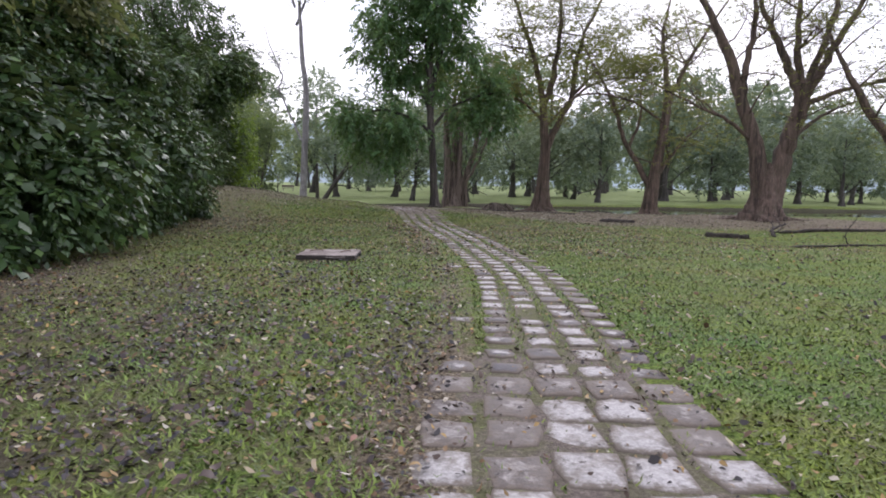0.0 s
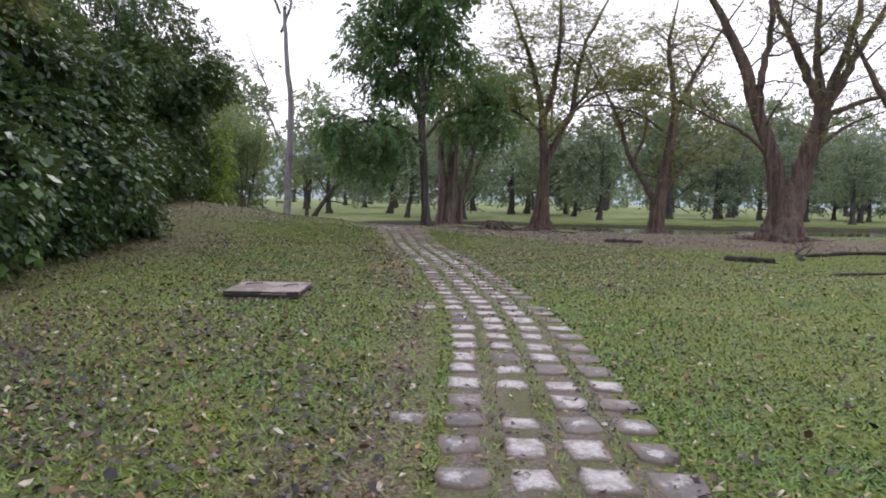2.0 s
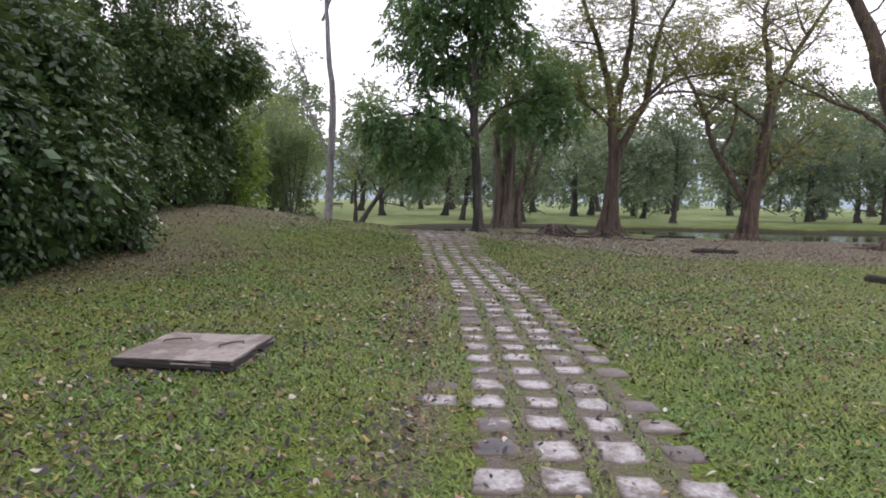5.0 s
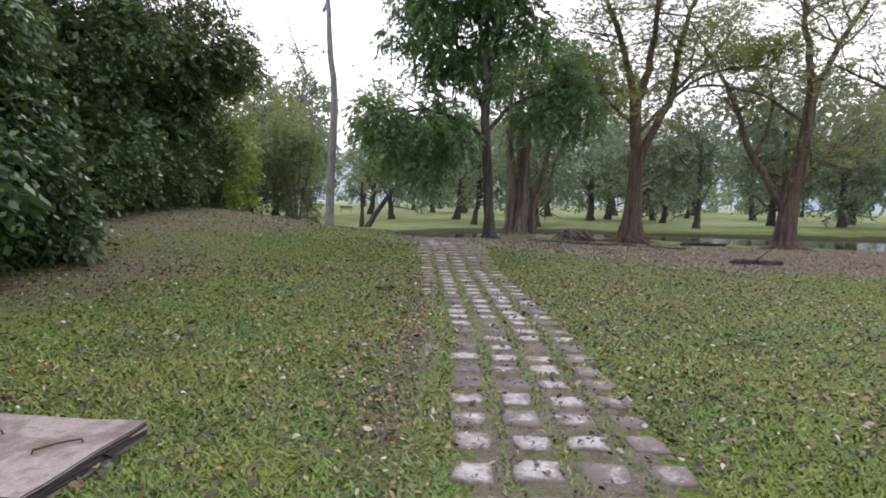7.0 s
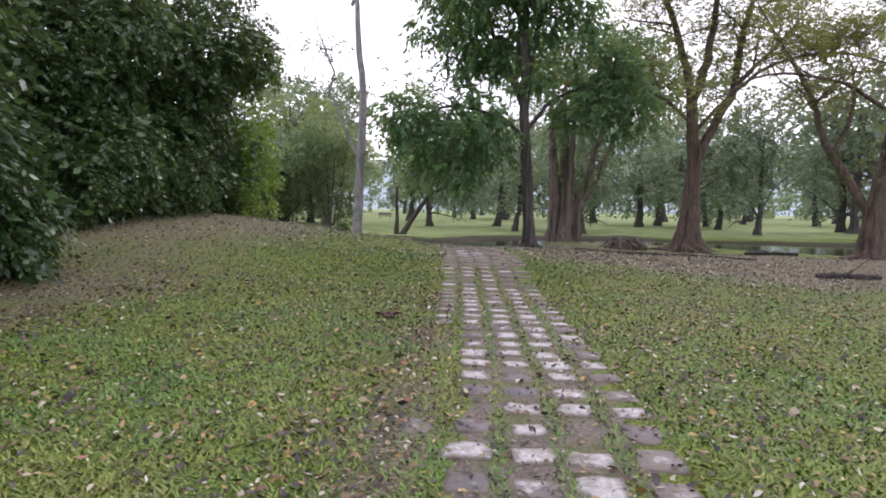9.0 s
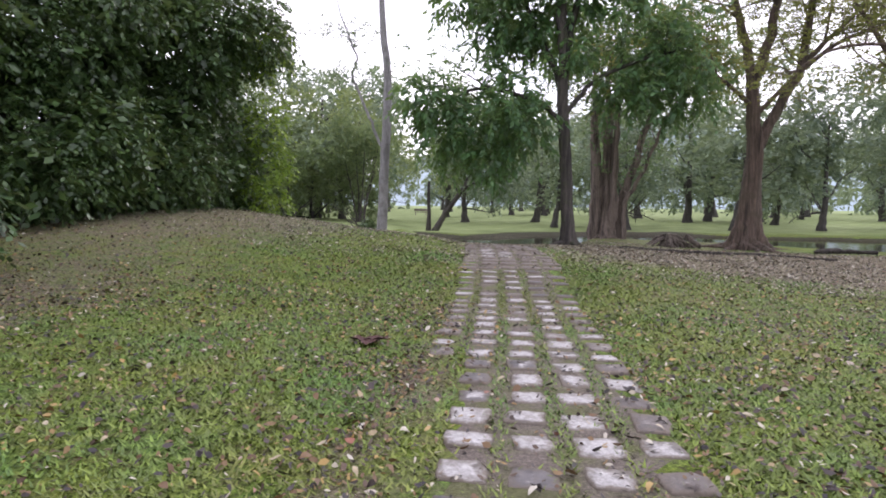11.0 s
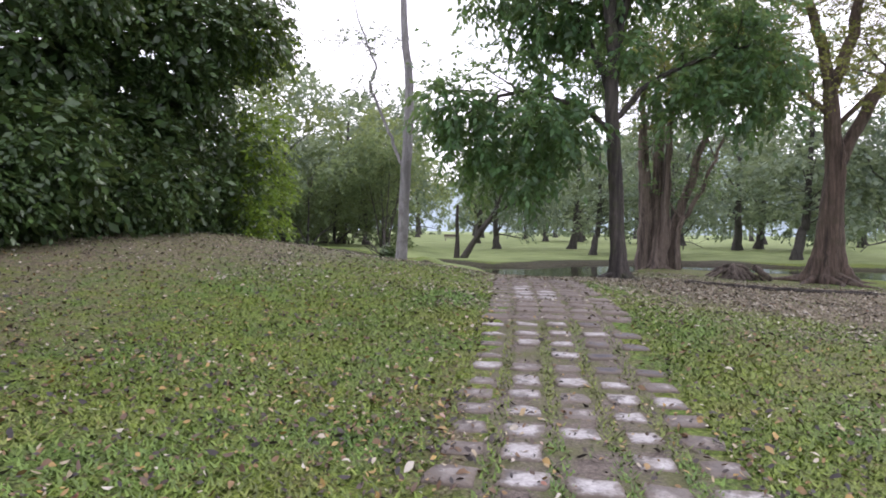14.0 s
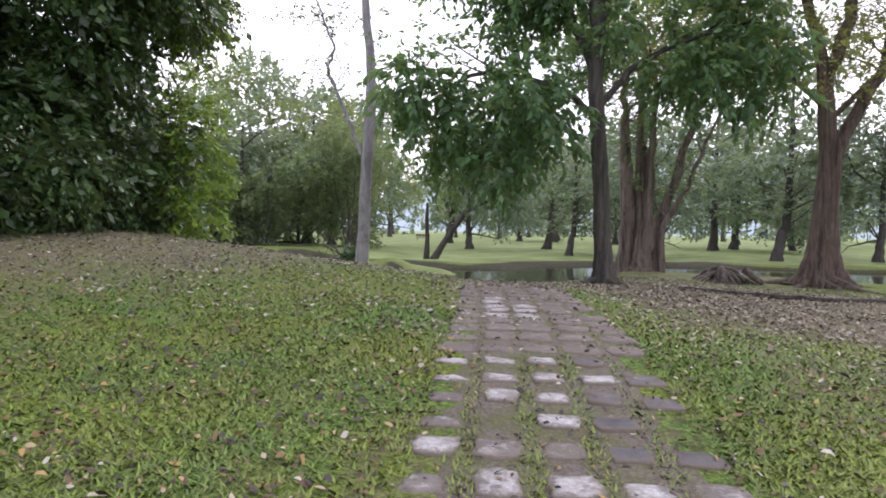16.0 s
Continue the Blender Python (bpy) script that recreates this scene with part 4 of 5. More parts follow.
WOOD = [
    wood_tree("park_tree", "rounded haze-grey-green tree standing on the far lawn", 31, M_LEAF_FAR, 11.5, 5.4, 2.4, 0.32, 760, 0.4),
    wood_tree("park_tree", "dark haze-blue-green tree with a low dense crown", 32, M_LEAF_FAR_DARK, 9.0, 4.8, 1.9, 0.3, 760, 0.4),
    wood_tree("park_tree", "haze-pale yellowish green tree with a light open crown", 33, M_LEAF_FAR_YELLOW, 10.5, 5.6, 2.4, 0.26, 720, 0.4),
    wood_tree("park_tree", "tall haze-grey-green tree with an uneven crown", 34, M_LEAF_FAR, 15.5, 5.2, 3.2, 0.34, 840, 0.45),
    wood_tree("park_tree", "dark haze-blue-green spreading tree on the lawn", 35, M_LEAF_FAR_DARK, 12.5, 6.2, 2.6, 0.36, 840, 0.45),
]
wrng = random.Random(77)
spots, used = [], set()
for row, (y0, y1, xa, xb, gap) in enumerate(((58, 66, -16, 44, 7.5), (70, 84, -34, 66, 6.5), (88, 106, -62, 95, 6.5), (112, 135, -105, 125, 12.5), (145, 175, -150, 175, 18.0))):
    x = xa + wrng.uniform(0, gap)
    while x < xb:
        spots.append((x, wrng.uniform(y0, y1), row))
        x += gap * wrng.uniform(0.7, 1.4)
for x, y, row in spots:
    if pond_distance(x, y) < 2.0 or (row == 0 and -13 < x < -8) or (row < 3 and -0.42 < x / (y - 16) < -0.29):
        continue
    k = wrng.choice([0, 1, 1, 2, 3, 4, 4])
    s = wrng.uniform(0.78, 1.25) * (0.98 + 0.17 * row) * (0.92 if x > 14 else 1.0)
    m = pose(x, y, gz(x, y) - 0.05, 0, 0, wrng.uniform(0, 360)) @ Matrix.Diagonal((s, s, s * wrng.uniform(0.9, 1.1), 1))
    if k not in used:
        used.add(k)
        WOOD[k].matrix_basis = m
    else:
        copy = copy_thing(WOOD[k], m)
        copy.matrix_basis = m

# low shrubs and a thin-stemmed tree at the foot of the bank behind the slim tree
SHRUB = wood_tree("far_shrub", "dense grey-green shrub reaching to the ground", 36, M_LEAF_BANK, 6.0, 4.2, 0.2, 0.12, 1000, 0.28)
for q, (x, y, s, turn) in enumerate(((-22.0, 52.5, 1.1, 0), (-27.0, 48.0, 1.2, 80), (-19.4, 58.0, 0.9, 160), (-30.5, 56.5, 1.5, 220), (-24.5, 60.5, 1.5, 300), (-34.5, 48.5, 1.4, 40))):
    m = pose(x, y, gz(x, y) - 0.05, 0, 0, turn) @ Matrix.Diagonal((s, s, s, 1))
    ob = SHRUB if q == 0 else copy_thing(SHRUB, m)
    ob.matrix_basis = m
# the thicket's line goes on; unseen shrubs added beside and behind the start to shade the lawn
for x, y, s, turn in ((-11.0, 4.0, 1.2, 15), (-10.5, -1.5, 1.25, 100), (-8.5, -7.5, 1.2, 190), (-2.0, -13.0, 1.3, 250), (6.5, -12.0, 1.2, 310)):
    m = pose(x, y, gz(x, y) - 0.05, 0, 0, turn) @ Matrix.Diagonal((s, s, s, 1))
    copy_thing(SHRUB, m).matrix_basis = m
thin = [([(sx, sy, 0), (sx * 2.2, sy * 2, 1.8), (sx * 4.5, sy * 3, 4.2), (sx * 6, sy * 4, 6.5)], [0.07, 0.055, 0.04, 0.015]) for sx, sy in ((-0.25, 0), (-0.08, 0.1), (0.1, -0.1), (0.25, 0.05), (0.18, 0.2))]
big_tree("thin_stemmed_tree", -17.6, 55.0, "small tree with several thin dark stems", M_BARK_DARK, M_LEAF_BANK, 19, ([(0, 0, 0), (0, 0, 0.2), (0, 0, 0.5)], [0.2, 0.16, 0.1]), thin,
    [(0.2, 0, 6.4, 3.2, 2.4, 1.9), (-1.6, 0, 5.0, 1.8, 1.6, 1.2)], (0.24, 0.45), 900, (5, 1.8), 300, 0.4, 0.3, 10)

# a belt of woodland that closes the far side, haze in its leaf colour
frng = np.random.default_rng(81)
fb = []
for _ in range(150):
    a, d = frng.uniform(-1.25, 1.25), frng.uniform(185, 240)
    fb.append((d * math.sin(a), d * math.cos(a), frng.uniform(4, 16), frng.uniform(6, 14), frng.uniform(5, 9), frng.uniform(6, 12)))
c, d = lumps(fb, 5200, frng, 0.4)
v, f = sprays(c, d, frng, 7, 2.8, 1.9, 0.6, 0.4)
tagged(new("distant_woods", mesh_from("distant_woods", v, f, M_LEAF_FAR)), "distant belt of woodland, grey-green with painted haze", "woods", kind="stuff")

for x, y, k, s, turn in ((-25, 53, 0, 0.95, 10), (-21.5, 60, 2, 1.05, 120), (-29, 61, 3, 1.0, 40), (-34, 54, 2, 1.3, 300), (-25, 72, 4, 1.2, 80), (-38, 68, 3, 1.25, 150), (-31, 46, 0, 0.95, 260), (-27, 66, 0, 1.35, 20), (-40, 50, 0, 1.4, 77)):
    m = pose(x, y, gz(x, y) - 0.05, 0, 0, turn) @ Matrix.Diagonal((s, s, s, 1))
    copy_thing(WOOD[k], m).matrix_basis = m


# ---- concrete cover, logs and litter ----
def slab():
    cx, cy = -2.2, 11.28
    ob = thing("concrete_cover", cx, cy, gz(cx, cy) - 0.03, "square stained concrete manhole cover slab with rusty lifting loops", "manhole cover", turn=1)
    bm = bmesh.new()
    bmesh.ops.create_cube(bm, size=1)
    bmesh.ops.scale(bm, verts=bm.verts, vec=(1.1, 1.02, 0.085))
    bmesh.ops.subdivide_edges(bm, edges=bm.edges, cuts=5, use_grid_fill=True)
    bmesh.ops.translate(bm, verts=bm.verts, vec=(0, 0, 0.1))
    r = random.Random(4)
    for q in bm.verts:
        edge = abs(q.co.x) > 0.5 or abs(q.co.y) > 0.5
        q.co += Vector((r.uniform(-1, 1), r.uniform(-1, 1), r.uniform(-1, 1))) * (0.006 if edge else 0.002)
    bmesh.ops.bevel(bm, geom=[e for e in bm.edges if len(e.link_faces) == 2 and e.calc_face_angle(0) > 0.8], offset=0.008, segments=2, affect="EDGES")
    lid = bm_mesh("lid", bm, M_CONCRETE)
    lid.materials.append(M_CONCRETE_BLACK)
    # top faces take the stained concrete, sides and underside the black one
    for p in lid.polygons:
        p.material_index = 0 if p.normal.z > 0.5 else 1
    part("lid", lid, ob)
    bm = bmesh.new()
    bmesh.ops.create_cube(bm, size=1)
    bmesh.ops.scale(bm, verts=bm.verts, vec=(1.02, 0.94, 0.14))
    bmesh.ops.translate(bm, verts=bm.verts, vec=(0.03, 0.02, 0.0))
    bmesh.ops.bevel(bm, geom=bm.edges[:], offset=0.01, segments=2, affect="EDGES")
    part("rim", bm_mesh("rim", bm, M_CONCRETE), ob)
    for hx, hy, a in ((-0.28, 0.12, 0.5), (0.3, 0.05, 0.9)):
        c, s = math.cos(a), math.sin(a)
        pts = [(hx - 0.13 * c, hy - 0.13 * s, 0.13), (hx - 0.12 * c, hy - 0.12 * s, 0.165), (hx, hy, 0.172), (hx + 0.12 * c, hy + 0.12 * s, 0.165), (hx + 0.13 * c, hy + 0.13 * s, 0.13)]
        part("lifting_loop", Tubes().add(pts, [0.007] * 5, 6).mesh("lifting_loop", M_RUST), ob, "bent rusty iron loop")


slab()


def log(name, label, pts, r0, r1, seed, twig=0):
    """A fallen limb that lies along a few places of the plan."""
    rng = np.random.default_rng(seed)
    x0, y0 = pts[0]
    ob = thing(name, x0, y0, gz(x0, y0), label, "log")
    p = [(x - x0, y - y0, gz(x, y) - gz(x0, y0) + r0 * 0.65) for x, y in pts]
    line, rad = noisy_line(p, list(np.linspace(r0, r1, len(p))), rng, 6, 0.03)
    rad = rad * rng.uniform(0.72, 1.2, len(rad))
    rad[0] *= 0.3
    tb = Tubes().add(line, rad, 11, lump=0.3, rng=rng)
    part("trunk", tb.mesh("trunk", M_DEADWOOD), ob)
    if twig:
        for k in range(twig):
            t2, tips = Tubes(), []
            branch_out(t2, line, rad * 1.4, rng, 0, 1, 1.0, tips, 0.25, 0.2)
            part("branch", t2.mesh("branch", M_DEADWOOD), ob)


log("fallen_log", "short dark rotten log lying on the grass", [(9.6, 21.4), (10.3, 21.2), (11.0, 20.9)], 0.12, 0.09, 41)
log("fallen_branch", "long dark fallen branch on leaf litter", [(13.0, 22.6), (14.6, 22.4), (16.2, 22.2), (18.5, 22.3)], 0.085, 0.04, 42, 4)
log("fallen_branch", "thin dark fallen branch on the ground", [(10.1, 16.9), (11.6, 17.0), (13.4, 17.4)], 0.05, 0.025, 43, 2)
log("fallen_branch", "bare bent fallen branch beside the great tree", [(12.0, 21.2), (12.8, 22.6), (13.6, 24.0), (15.2, 26.0)], 0.07, 0.035, 44, 4)
log("fallen_branch", "dark fallen branch among dead leaves", [(7.6, 28.4), (8.6, 28.9), (9.6, 29.2)], 0.12, 0.06, 45, 3)
log("surface_root", "long dark root running over bare ground", [(1.2, 33.2), (2.6, 32.8), (4.0, 32.4), (5.6, 32.9), (7.2, 32.2)], 0.055, 0.03, 46)
log("fallen_branch", "dark branch lying beside the pond", [(9.4, 41.2), (10.6, 41.4), (11.8, 41.3)], 0.13, 0.08, 47, 2)


def root_heap():
    """An upturned stump: a low hub with roots that reach out to the ground, and a piece of trunk that leans on it."""
    rng = np.random.default_rng(51)
    x, y = 3.65, 42.4
    ob = thing("root_heap", x, y, gz(x, y), "weathered brown stump with tangled spreading roots", "stump")
    hub = [(0.0, 0, -0.05), (0.03, 0.02, 0.25), (0.0, 0.0, 0.5), (-0.05, 0, 0.62)]
    part("stump", Tubes().add(hub, [0.42, 0.34, 0.24, 0.1], 16, 0.5, 5, 0.25, 0.25, rng).mesh("stump", M_ROOT), ob)
    for k in range(19):
        a, ln = k * 0.37 + rng.uniform(-0.2, 0.2), rng.uniform(0.7, 1.35)
        c, w = math.cos(a), math.sin(a) * 0.6
        h = rng.uniform(0.3, 0.58)
        pts = [(c * 0.12, w * 0.12, h), (c * ln * 0.45, w * ln * 0.45, h * rng.uniform(0.6, 0.95)), (c * ln * 0.8, w * ln * 0.8, h * 0.3), (c * ln, w * ln, gz(x + c * ln, y + w * ln) - gz(x, y) - 0.02)]
        line, rad = noisy_line(pts, [0.1, 0.08, 0.06, 0.035], rng, 4, 0.025)
        part("root", Tubes().add(line, rad, 7, lump=0.2, rng=rng).mesh("root", M_ROOT), ob)
    line, rad = noisy_line([(0.75, -0.1, 0.55), (1.05, -0.15, 0.3), (1.4, -0.2, 0.02)], [0.12, 0.13, 0.1], rng, 5, 0.02)
    part("broken_trunk", Tubes().add(line, rad, 11, lump=0.2, rng=rng).mesh("broken_trunk", M_ROOT), ob)


root_heap()


def bark_piece():
    """A curled, torn piece of dead bark in the grass."""
    rng = np.random.default_rng(52)
    x, y = -1.57, 18.38
    ob = thing("bark_piece", x, y, gz(x, y), "crumpled dark red-brown piece of dead bark on the grass", "bark")
    for k in range(5):
        a, ln = rng.uniform(0, 3.1), rng.uniform(0.12, 0.26)
        cx, cy = rng.uniform(-0.1, 0.1, 2)
        n, m = 6, 5
        v = []
        for i in range(n):
            for j in range(m):
                s, w = (i / (n - 1) - 0.5) * ln, (j / (m - 1) - 0.5) * 0.1
                v.append((cx + s * math.cos(a) - w * math.sin(a), cy + s * math.sin(a) + w * math.cos(a), 0.05 + 4 * w * w * 1.6 + rng.uniform(-0.012, 0.012) + 0.3 * s * rng.uniform(0, 0.4)))
        f = [(i * m + j, i * m + j + 1, i * m + j + m + 1, i * m + j + m) for i in range(n - 1) for j in range(m - 1)]
        part("flake", mesh_from("flake", v, f, M_RUST_BARK, True), ob)


bark_piece()


def far_bench():
    """A low bench far off on the lawn."""
    x, y = -25, 94
    ob = thing("park_bench", x, y, gz(x, y), "low grey bench far off on the lawn", "bench", turn=16)
    for name, (sx, sy, sz), (px, py, pz) in (("seat", (1.9, 0.45, 0.07), (0, 0, 0.45)), ("backrest", (1.9, 0.06, 0.35), (0, 0.22, 0.78)), ("leg", (0.12, 0.4, 0.42), (-0.75, 0, 0.21)), ("leg", (0.12, 0.4, 0.42), (0.75, 0, 0.21))):
        bm = bmesh.new()
        bmesh.ops.create_cube(bm, size=1)
        bmesh.ops.scale(bm, verts=bm.verts, vec=(sx, sy, sz))
        bmesh.ops.translate(bm, verts=bm.verts, vec=(px, py, pz))
        bmesh.ops.bevel(bm, geom=bm.edges[:], offset=0.015, segments=2, affect="EDGES")
        part(name, bm_mesh(name, bm, M_CONCRETE), ob)


far_bench()


# ---- grass, fallen leaves ----
def blades(name, label, seed, x, y, length, width, mat, lay):
    rng = np.random.default_rng(seed)
    n = len(x)
    p = np.stack([x, y, ground_z(x, y) - 0.004], 1)
    a = rng.uniform(0, 2 * np.pi, n)
    out = np.stack([np.cos(a), np.sin(a), np.zeros(n)], 1)
    lift = rng.uniform(0.25, 1.0, n)[:, None]
    way = out * lay + np.array([0, 0, 1.0]) * lift
    way /= np.linalg.norm(way, axis=1)[:, None]
    side = np.stack([-np.sin(a), np.cos(a), np.zeros(n)], 1)
    l = length * rng.uniform(0.5, 1.4, (n, 1))
    w = width * rng.uniform(0.6, 1.4, (n, 1))
    tip = p + way * l * 0.85 + out * l * 0.25
    v = np.stack([p - side * w, p + side * w, tip], 1).reshape(-1, 3)
    f = np.arange(n * 3).reshape(-1, 3)
    tagged(new(name, mesh_from(name, v, f, mat)), label, "grass", kind="stuff")


def grass_keep(rng, x, y):
    u = x - path_x(y)
    on = (u < 0.98) & (u > -path_left(y) - 0.04) & (y < PATH_END)
    joint = ((u + 0.9625) / 0.385) % 1
    near_joint = (joint < 0.17) | (joint > 0.83)
    patchy = 0.5 + 0.5 * np.sin(x * 3.1 + 1.7 * np.sin(y * 1.3)) * np.sin(y * 2.3 + 1.1 * np.sin(x * 1.9))
    p = (1 - 0.85 * litter_amount(x, y)) * (0.45 + 0.55 * patchy)
    p = np.where(on, np.where(near_joint, (0.14 + 0.75 * smooth(4.5, 6, y)) * (0.35 + 0.65 * patchy) * smooth(25, 22, y), 0.02), p)
    return (rng.random(len(x)) < p) & (pond_distance(x, y) > 0.6)


g = np.random.default_rng(61)
x, y = g.normal(0, 3.6, 620000), g.uniform(0, 26, 620000)
k = grass_keep(g, x, y)
blades("grass", "short green lawn grass", 62, x[k], y[k], 0.056, 0.0095, M_GRASS, 0.7)
x, y = g.normal(2, 9, 260000), g.uniform(6, 42, 260000)
k = grass_keep(g, x, y)
blades("grass", "short green lawn grass", 63, x[k], y[k], 0.055, 0.011, M_GRASS, 0.7)


def fallen(name, label, seed, x, y, size, mat):
    rng = np.random.default_rng(seed)
    n = len(x)
    p = np.stack([x, y, ground_z(x, y) + np.where(np.abs(x - path_x(y)) < 0.9, rng.uniform(0.012, 0.03, n), rng.uniform(0.008, 0.04, n))], 1)
    a = rng.uniform(0, 2 * np.pi, n)
    w = np.stack([np.cos(a), np.sin(a), rng.normal(size=n) * 0.28], 1)
    s = np.stack([-np.sin(a), np.cos(a), rng.normal(size=n) * 0.32], 1)
    l = size * np.exp(np.clip(rng.normal(size=(n, 1)), -2, 1.8) * 0.32)
    curl = rng.uniform(-0.05, 0.3, (n, 1)) * l
    wd, we = l * rng.uniform(0.1, 0.3, (n, 1)), l * rng.uniform(0.1, 0.3, (n, 1))
    ca, cb = l * rng.uniform(-0.1, 0.4, (n, 1)), l * rng.uniform(-0.1, 0.4, (n, 1))
    up = np.array([0, 0, 1.0])
    v = np.stack([p - w * l * 0.5 + up * curl * 0.7, p - w * l * 0.12 + s * wd + up * ca, p + w * l * 0.25 + s * we * 0.75 + up * ca, p + w * l * 0.55 + up * curl,
                  p + w * l * 0.25 - s * wd * 0.75 + up * cb, p - w * l * 0.12 - s * we + up * cb], 1).reshape(-1, 3)
    b = np.arange(n)[:, None] * 6
    if y.min() > 20:
        v, b = v.reshape(-1, 6, 3)[:, [0, 1, 3, 5]].reshape(-1, 3), np.arange(n)[:, None] * 4
        f = np.concatenate([b + [0, 1, 2], b + [0, 2, 3]], 0)
    else:
        f = np.concatenate([b + [0, 1, 5], b + [1, 2, 5], b + [2, 4, 5], b + [2, 3, 4]], 0)
    tagged(new(name, mesh_from(name, v, f, mat)), label, "leaves", kind="stuff")


def litter_keep(rng, x, y, base):
    u = np.abs(x - path_x(y))
    p = base + (1 - base) * litter_amount(x, y) ** 1.3
    p = np.where(u < 0.85, p * np.where(y < 29, 0.4, 1.3), p)
    clot = 0.5 + 0.5 * np.sin(x * 1.7 + 2.0 * np.sin(y * 0.9)) * np.sin(y * 1.4 + 1.6 * np.sin(x * 1.1))
    return (rng.random(len(x)) < p * (0.4 + 0.75 * clot)) & (pond_distance(x, y) > 0.5)


x, y = g.normal(-0.5, 4.5, 110000), g.uniform(-1, 21, 110000)
k = litter_keep(g, x, y, 0.32)
fallen("fallen_leaves", "brown, dark and pale dead leaves scattered on the lawn", 64, x[k], y[k], 0.042, M_FALLEN)
x, y = g.normal(1, 9, 210000), g.uniform(12, 41, 210000)
k = litter_keep(g, x, y, 0.46)
x, y = x[k], y[k]
k = y < 24
fallen("fallen_leaves", "brown and pale dead leaves scattered on the lawn", 65, x[k], y[k], 0.042, M_FALLEN)
fallen("fallen_leaves", "brown and pale dead leaves scattered under the trees", 66, x[~k], y[~k], 0.052, M_FALLEN_DRY)
# damp, nearly black leaves on the shaded lawn beside the start and along the path's edge
# laid thicker so that they also darken the lawn like the thicket's shade
x, y = g.normal(-2.2, 2.4, 22000), g.uniform(-1, 15, 22000)
k = (np.abs(x - path_x(y)) > 0.8) & (g.random(len(x)) < smooth(15, 4, y) * (0.25 + 0.75 * np.sin(x * 1.3 + 1.5 * np.sin(y * 0.8)) ** 2) * smooth(2.5, 0.5, x))
fallen("fallen_leaves", "damp blackened dead leaves scattered on the lawn", 67, x[k], y[k], 0.05, M_FALLEN_DAMP)


# ---- paved path: five columns of setts in earth and moss ----
ys = np.arange(-4, PATH_END + 0.01, 0.2)
prng = np.random.default_rng(71)
left = path_x(ys) - path_left(ys) + prng.normal(size=len(ys)) * 0.05
right = path_x(ys) + 0.97 + prng.normal(size=len(ys)) * 0.05
pv, pf = [], []
for i, yy in enumerate(ys):
    for s in np.linspace(0, 1, 7):
        xx = left[i] * (1 - s) + right[i] * s
        pv.append((xx, yy, gz(xx, yy) + 0.006 - (0.03 if s in (0, 1) else 0)))
    if i:
        for j in range(6):
            b0 = (i - 1) * 7 + j
            pf.append((b0, b0 + 1, b0 + 8, b0 + 7))
pavement = tagged(new("pavement", mesh_from("pavement", pv, pf, M_SOIL, True)), "old paved footpath with mossy earth joints", "footpath", kind="structure")


def sett(seed, a=0.157, b=0.158):
    """One worn sett: an uneven rounded block, chamfered."""
    r = random.Random(seed)
    ring = []
    for sx, sy in ((-1, -1), (0, -1), (1, -1), (1, 0), (1, 1), (0, 1), (-1, 1), (-1, 0)):
        c = 0.93 if sx and sy else 1.0
        ring.append((sx * a * c + r.uniform(-0.03, 0.022), sy * b * c + r.uniform(-0.03, 0.022)))
    v = [(x * 0.9, y * 0.9, r.uniform(-0.003, 0.003)) for x, y in ring] + [(x, y, -0.012) for x, y in ring] + [(x * 1.02, y * 1.02, -0.06) for x, y in ring]
    v.append((0, 0, 0.003))
    f = []
    for j in range(8):
        k = (j + 1) % 8
        f += [(24, j, k), (j, 8 + j, 8 + k), (j, 8 + k, k), (8 + j, 16 + j, 16 + k), (8 + j, 16 + k, 8 + k)]
    return v, f


SETTS = [sett(100 + k) for k in range(9)]
RIM = [0.8] * 8 + [1.0] * 16 + [0.0]
SETT_MESHES = {}


def sett_mesh(name, v, f, rim, tone, soil):
    me = mesh_from(name, v, f, M_PAVER)
    for key, values in (("rim", rim), ("tone", tone), ("soil", soil)):
        me.attributes.new(key, "FLOAT", "POINT").data.foreach_set("value", values)
    return me


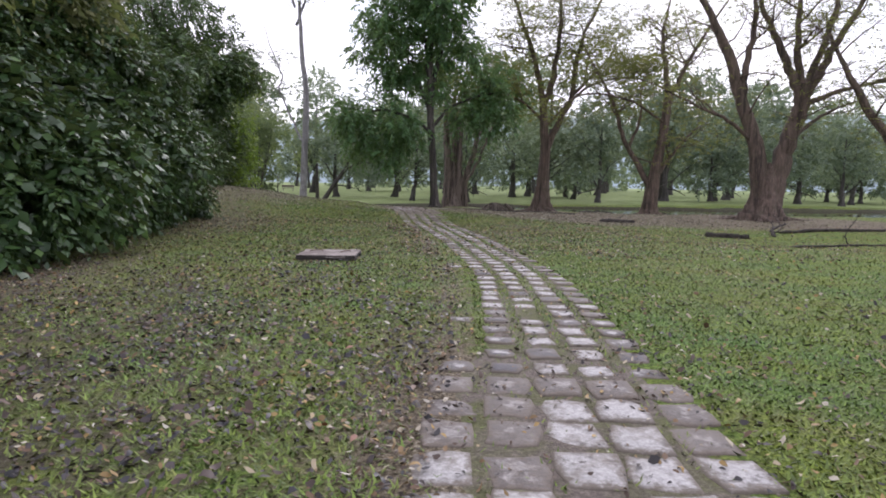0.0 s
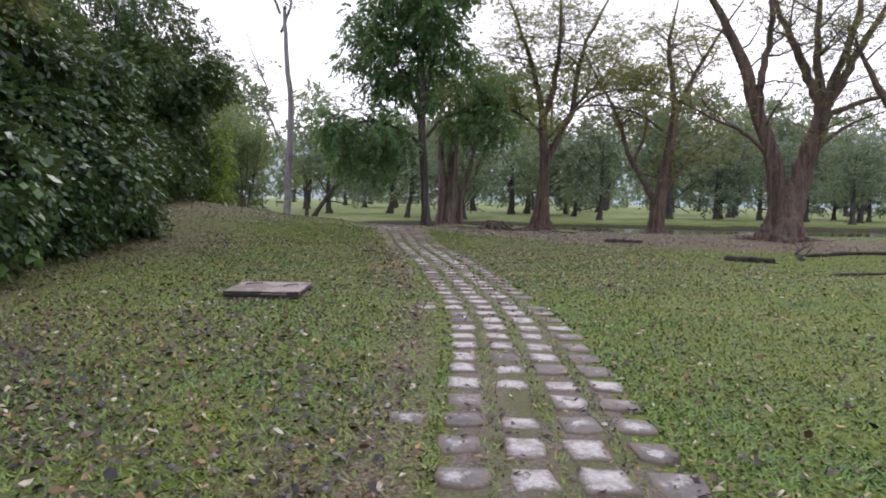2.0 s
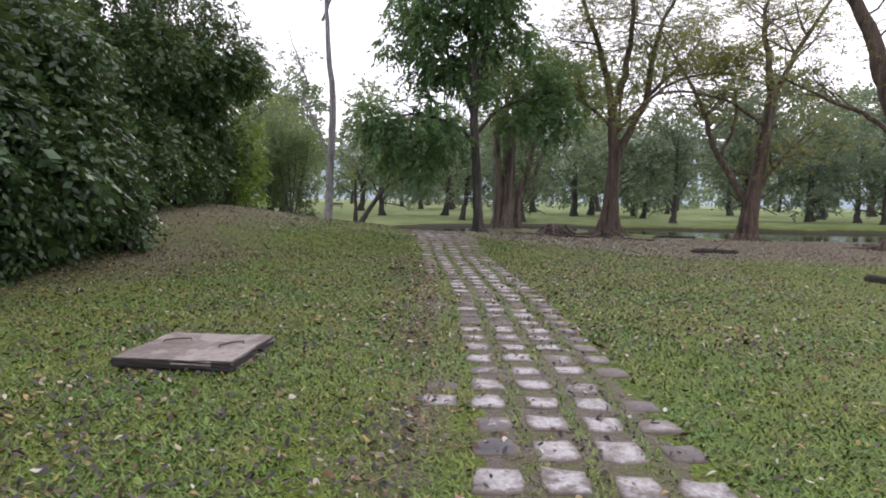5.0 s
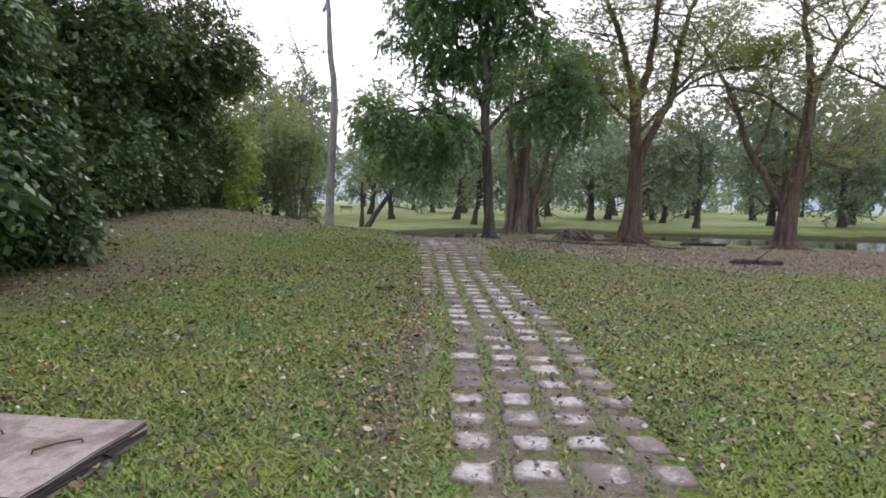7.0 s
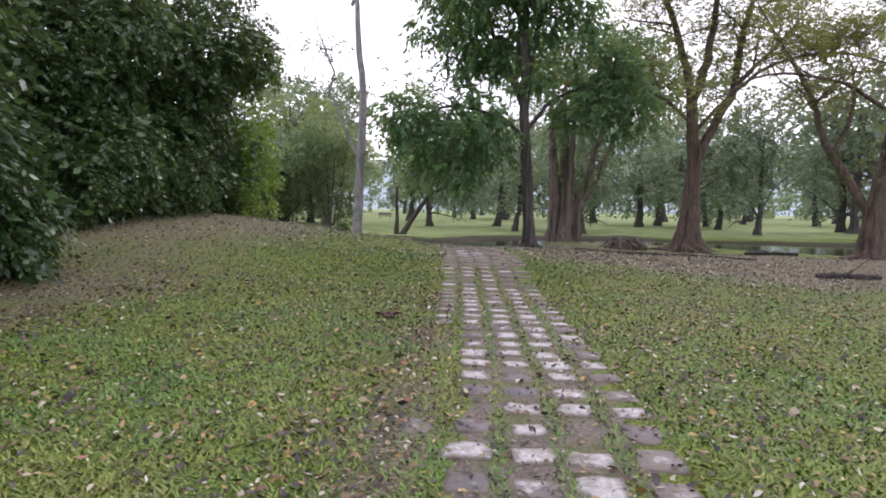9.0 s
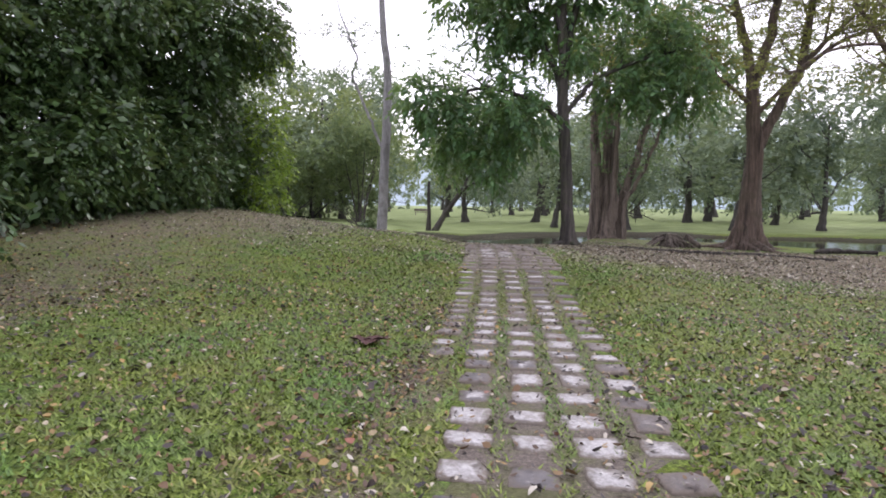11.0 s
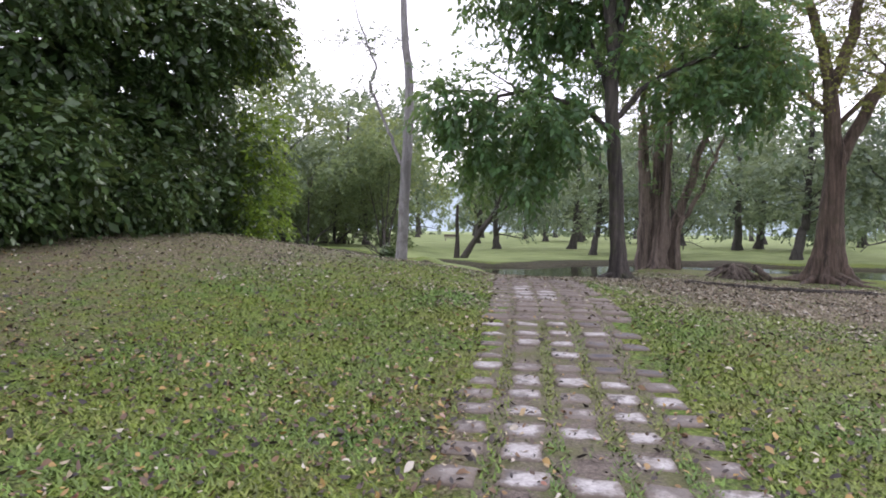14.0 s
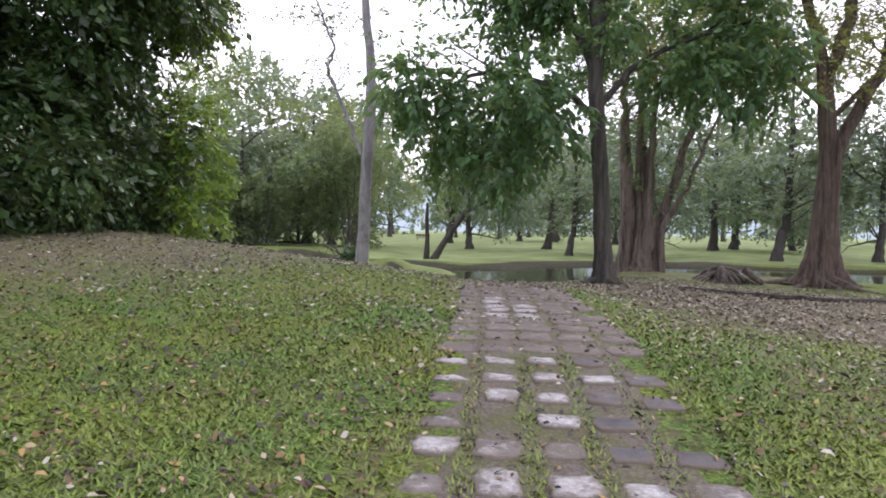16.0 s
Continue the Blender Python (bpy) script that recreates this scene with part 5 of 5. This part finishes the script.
def sett_look(c, y, r):
    """How worn (0 dark slate to 1 pale) and how muddy a sett is: the columns differ from stretch to stretch."""
    if y < 4.6:
        pale = 0.55 if c in (2, 3) else 0.22
        return (0.9, 0.0) if r.random() < pale else (0.4, 0.45)
    if y < 6.6:
        chance = (0.0, 0.05, 0.75, 0.75, 0.4)[c]
        return (0.9, 0.0) if r.random() < chance else (r.choice([0.1, 0.4]), 0.0)
    if y < 18.5:
        chance = (0.05, 0.6, 0.75, 0.8, 0.35)[c]
        return (r.choice([0.7, 0.9]), 0.0) if r.random() < chance else (r.choice([0.1, 0.4]), 0.45 if c in (0, 4) else 0.0)
    if y < 23.6:
        if y > 21.6 and c > 2 and r.random() < 0.85:
            return 0.04, 0.0
        chance = (0.45, 0.85, 0.85, 0.7, 0.25)[c]
        return (r.choice([0.7, 0.9]), 0.0) if r.random() < chance else (0.4, 0.45)
    if (c == 1 and 25.5 < y < 27.3) or (c == 2 and 25.5 < y < 26.5):
        return 0.8, 0.1
    return 0.25 if r.random() < 0.75 else 0.4, 0.75


rest_v, rest_f, rest_n, count = [], [], 0, 0
rest_tone, rest_soil = [], []
r = random.Random(9)
row = -3.8
while row < PATH_END - 0.2:
    slope = float(path_x(row + 0.3) - path_x(row - 0.3)) / 0.6
    tight = row < 4.6 or row > 23.6
    for c in range(5):
        if c == 0 and 4.8 < row < 18.4 and r.random() < 0.85:
            continue
        if r.random() < 0.03:
            continue
        u = (c - 2) * 0.385 + r.uniform(-0.016, 0.016)
        xx, yy = float(path_x(row)) + u, row - slope * u + r.uniform(-0.02, 0.02)
        zz = gz(xx, yy) + r.uniform(0.008, 0.026) - (0.006 if c == 0 else 0)
        sx, sy = (r.uniform(1.08, 1.16), r.uniform(1.14, 1.26)) if tight else (r.uniform(0.78, 1.0), r.uniform(0.7, 1.02))
        m = pose(xx, yy, zz, r.uniform(-1.6, 1.6), r.uniform(-1.6, 1.6), math.degrees(-math.atan(slope)) + r.uniform(-3, 3) * (0.5 if tight else 1) + r.choice([0, 180])) @ Matrix.Diagonal((sx, sy, 1, 1))
        k = r.randrange(len(SETTS))
        tone, soil = sett_look(c, row, r)
        if count < 300 and row > 1.2:
            if (k, tone, soil) not in SETT_MESHES:
                SETT_MESHES[k, tone, soil] = sett_mesh("sett", *SETTS[k], RIM, [tone] * 25, [soil] * 25)
            ob = new("sett", SETT_MESHES[k, tone, soil])
            ob.parent = pavement
            ob.matrix_basis = m
            count += 1
        else:
            rest_v += [tuple(m @ Vector(q)) for q in SETTS[k][0]]
            rest_f += [tuple(i + rest_n for i in q) for q in SETTS[k][1]]
            rest_n += len(SETTS[k][0])
            rest_tone += [tone] * 25
            rest_soil += [soil] * 25
    row += 0.42
rest = new("setts", sett_mesh("setts", rest_v, rest_f, RIM * (rest_n // 25), rest_tone, rest_soil))
rest.parent = pavement
tagged(rest, kind="stuff")
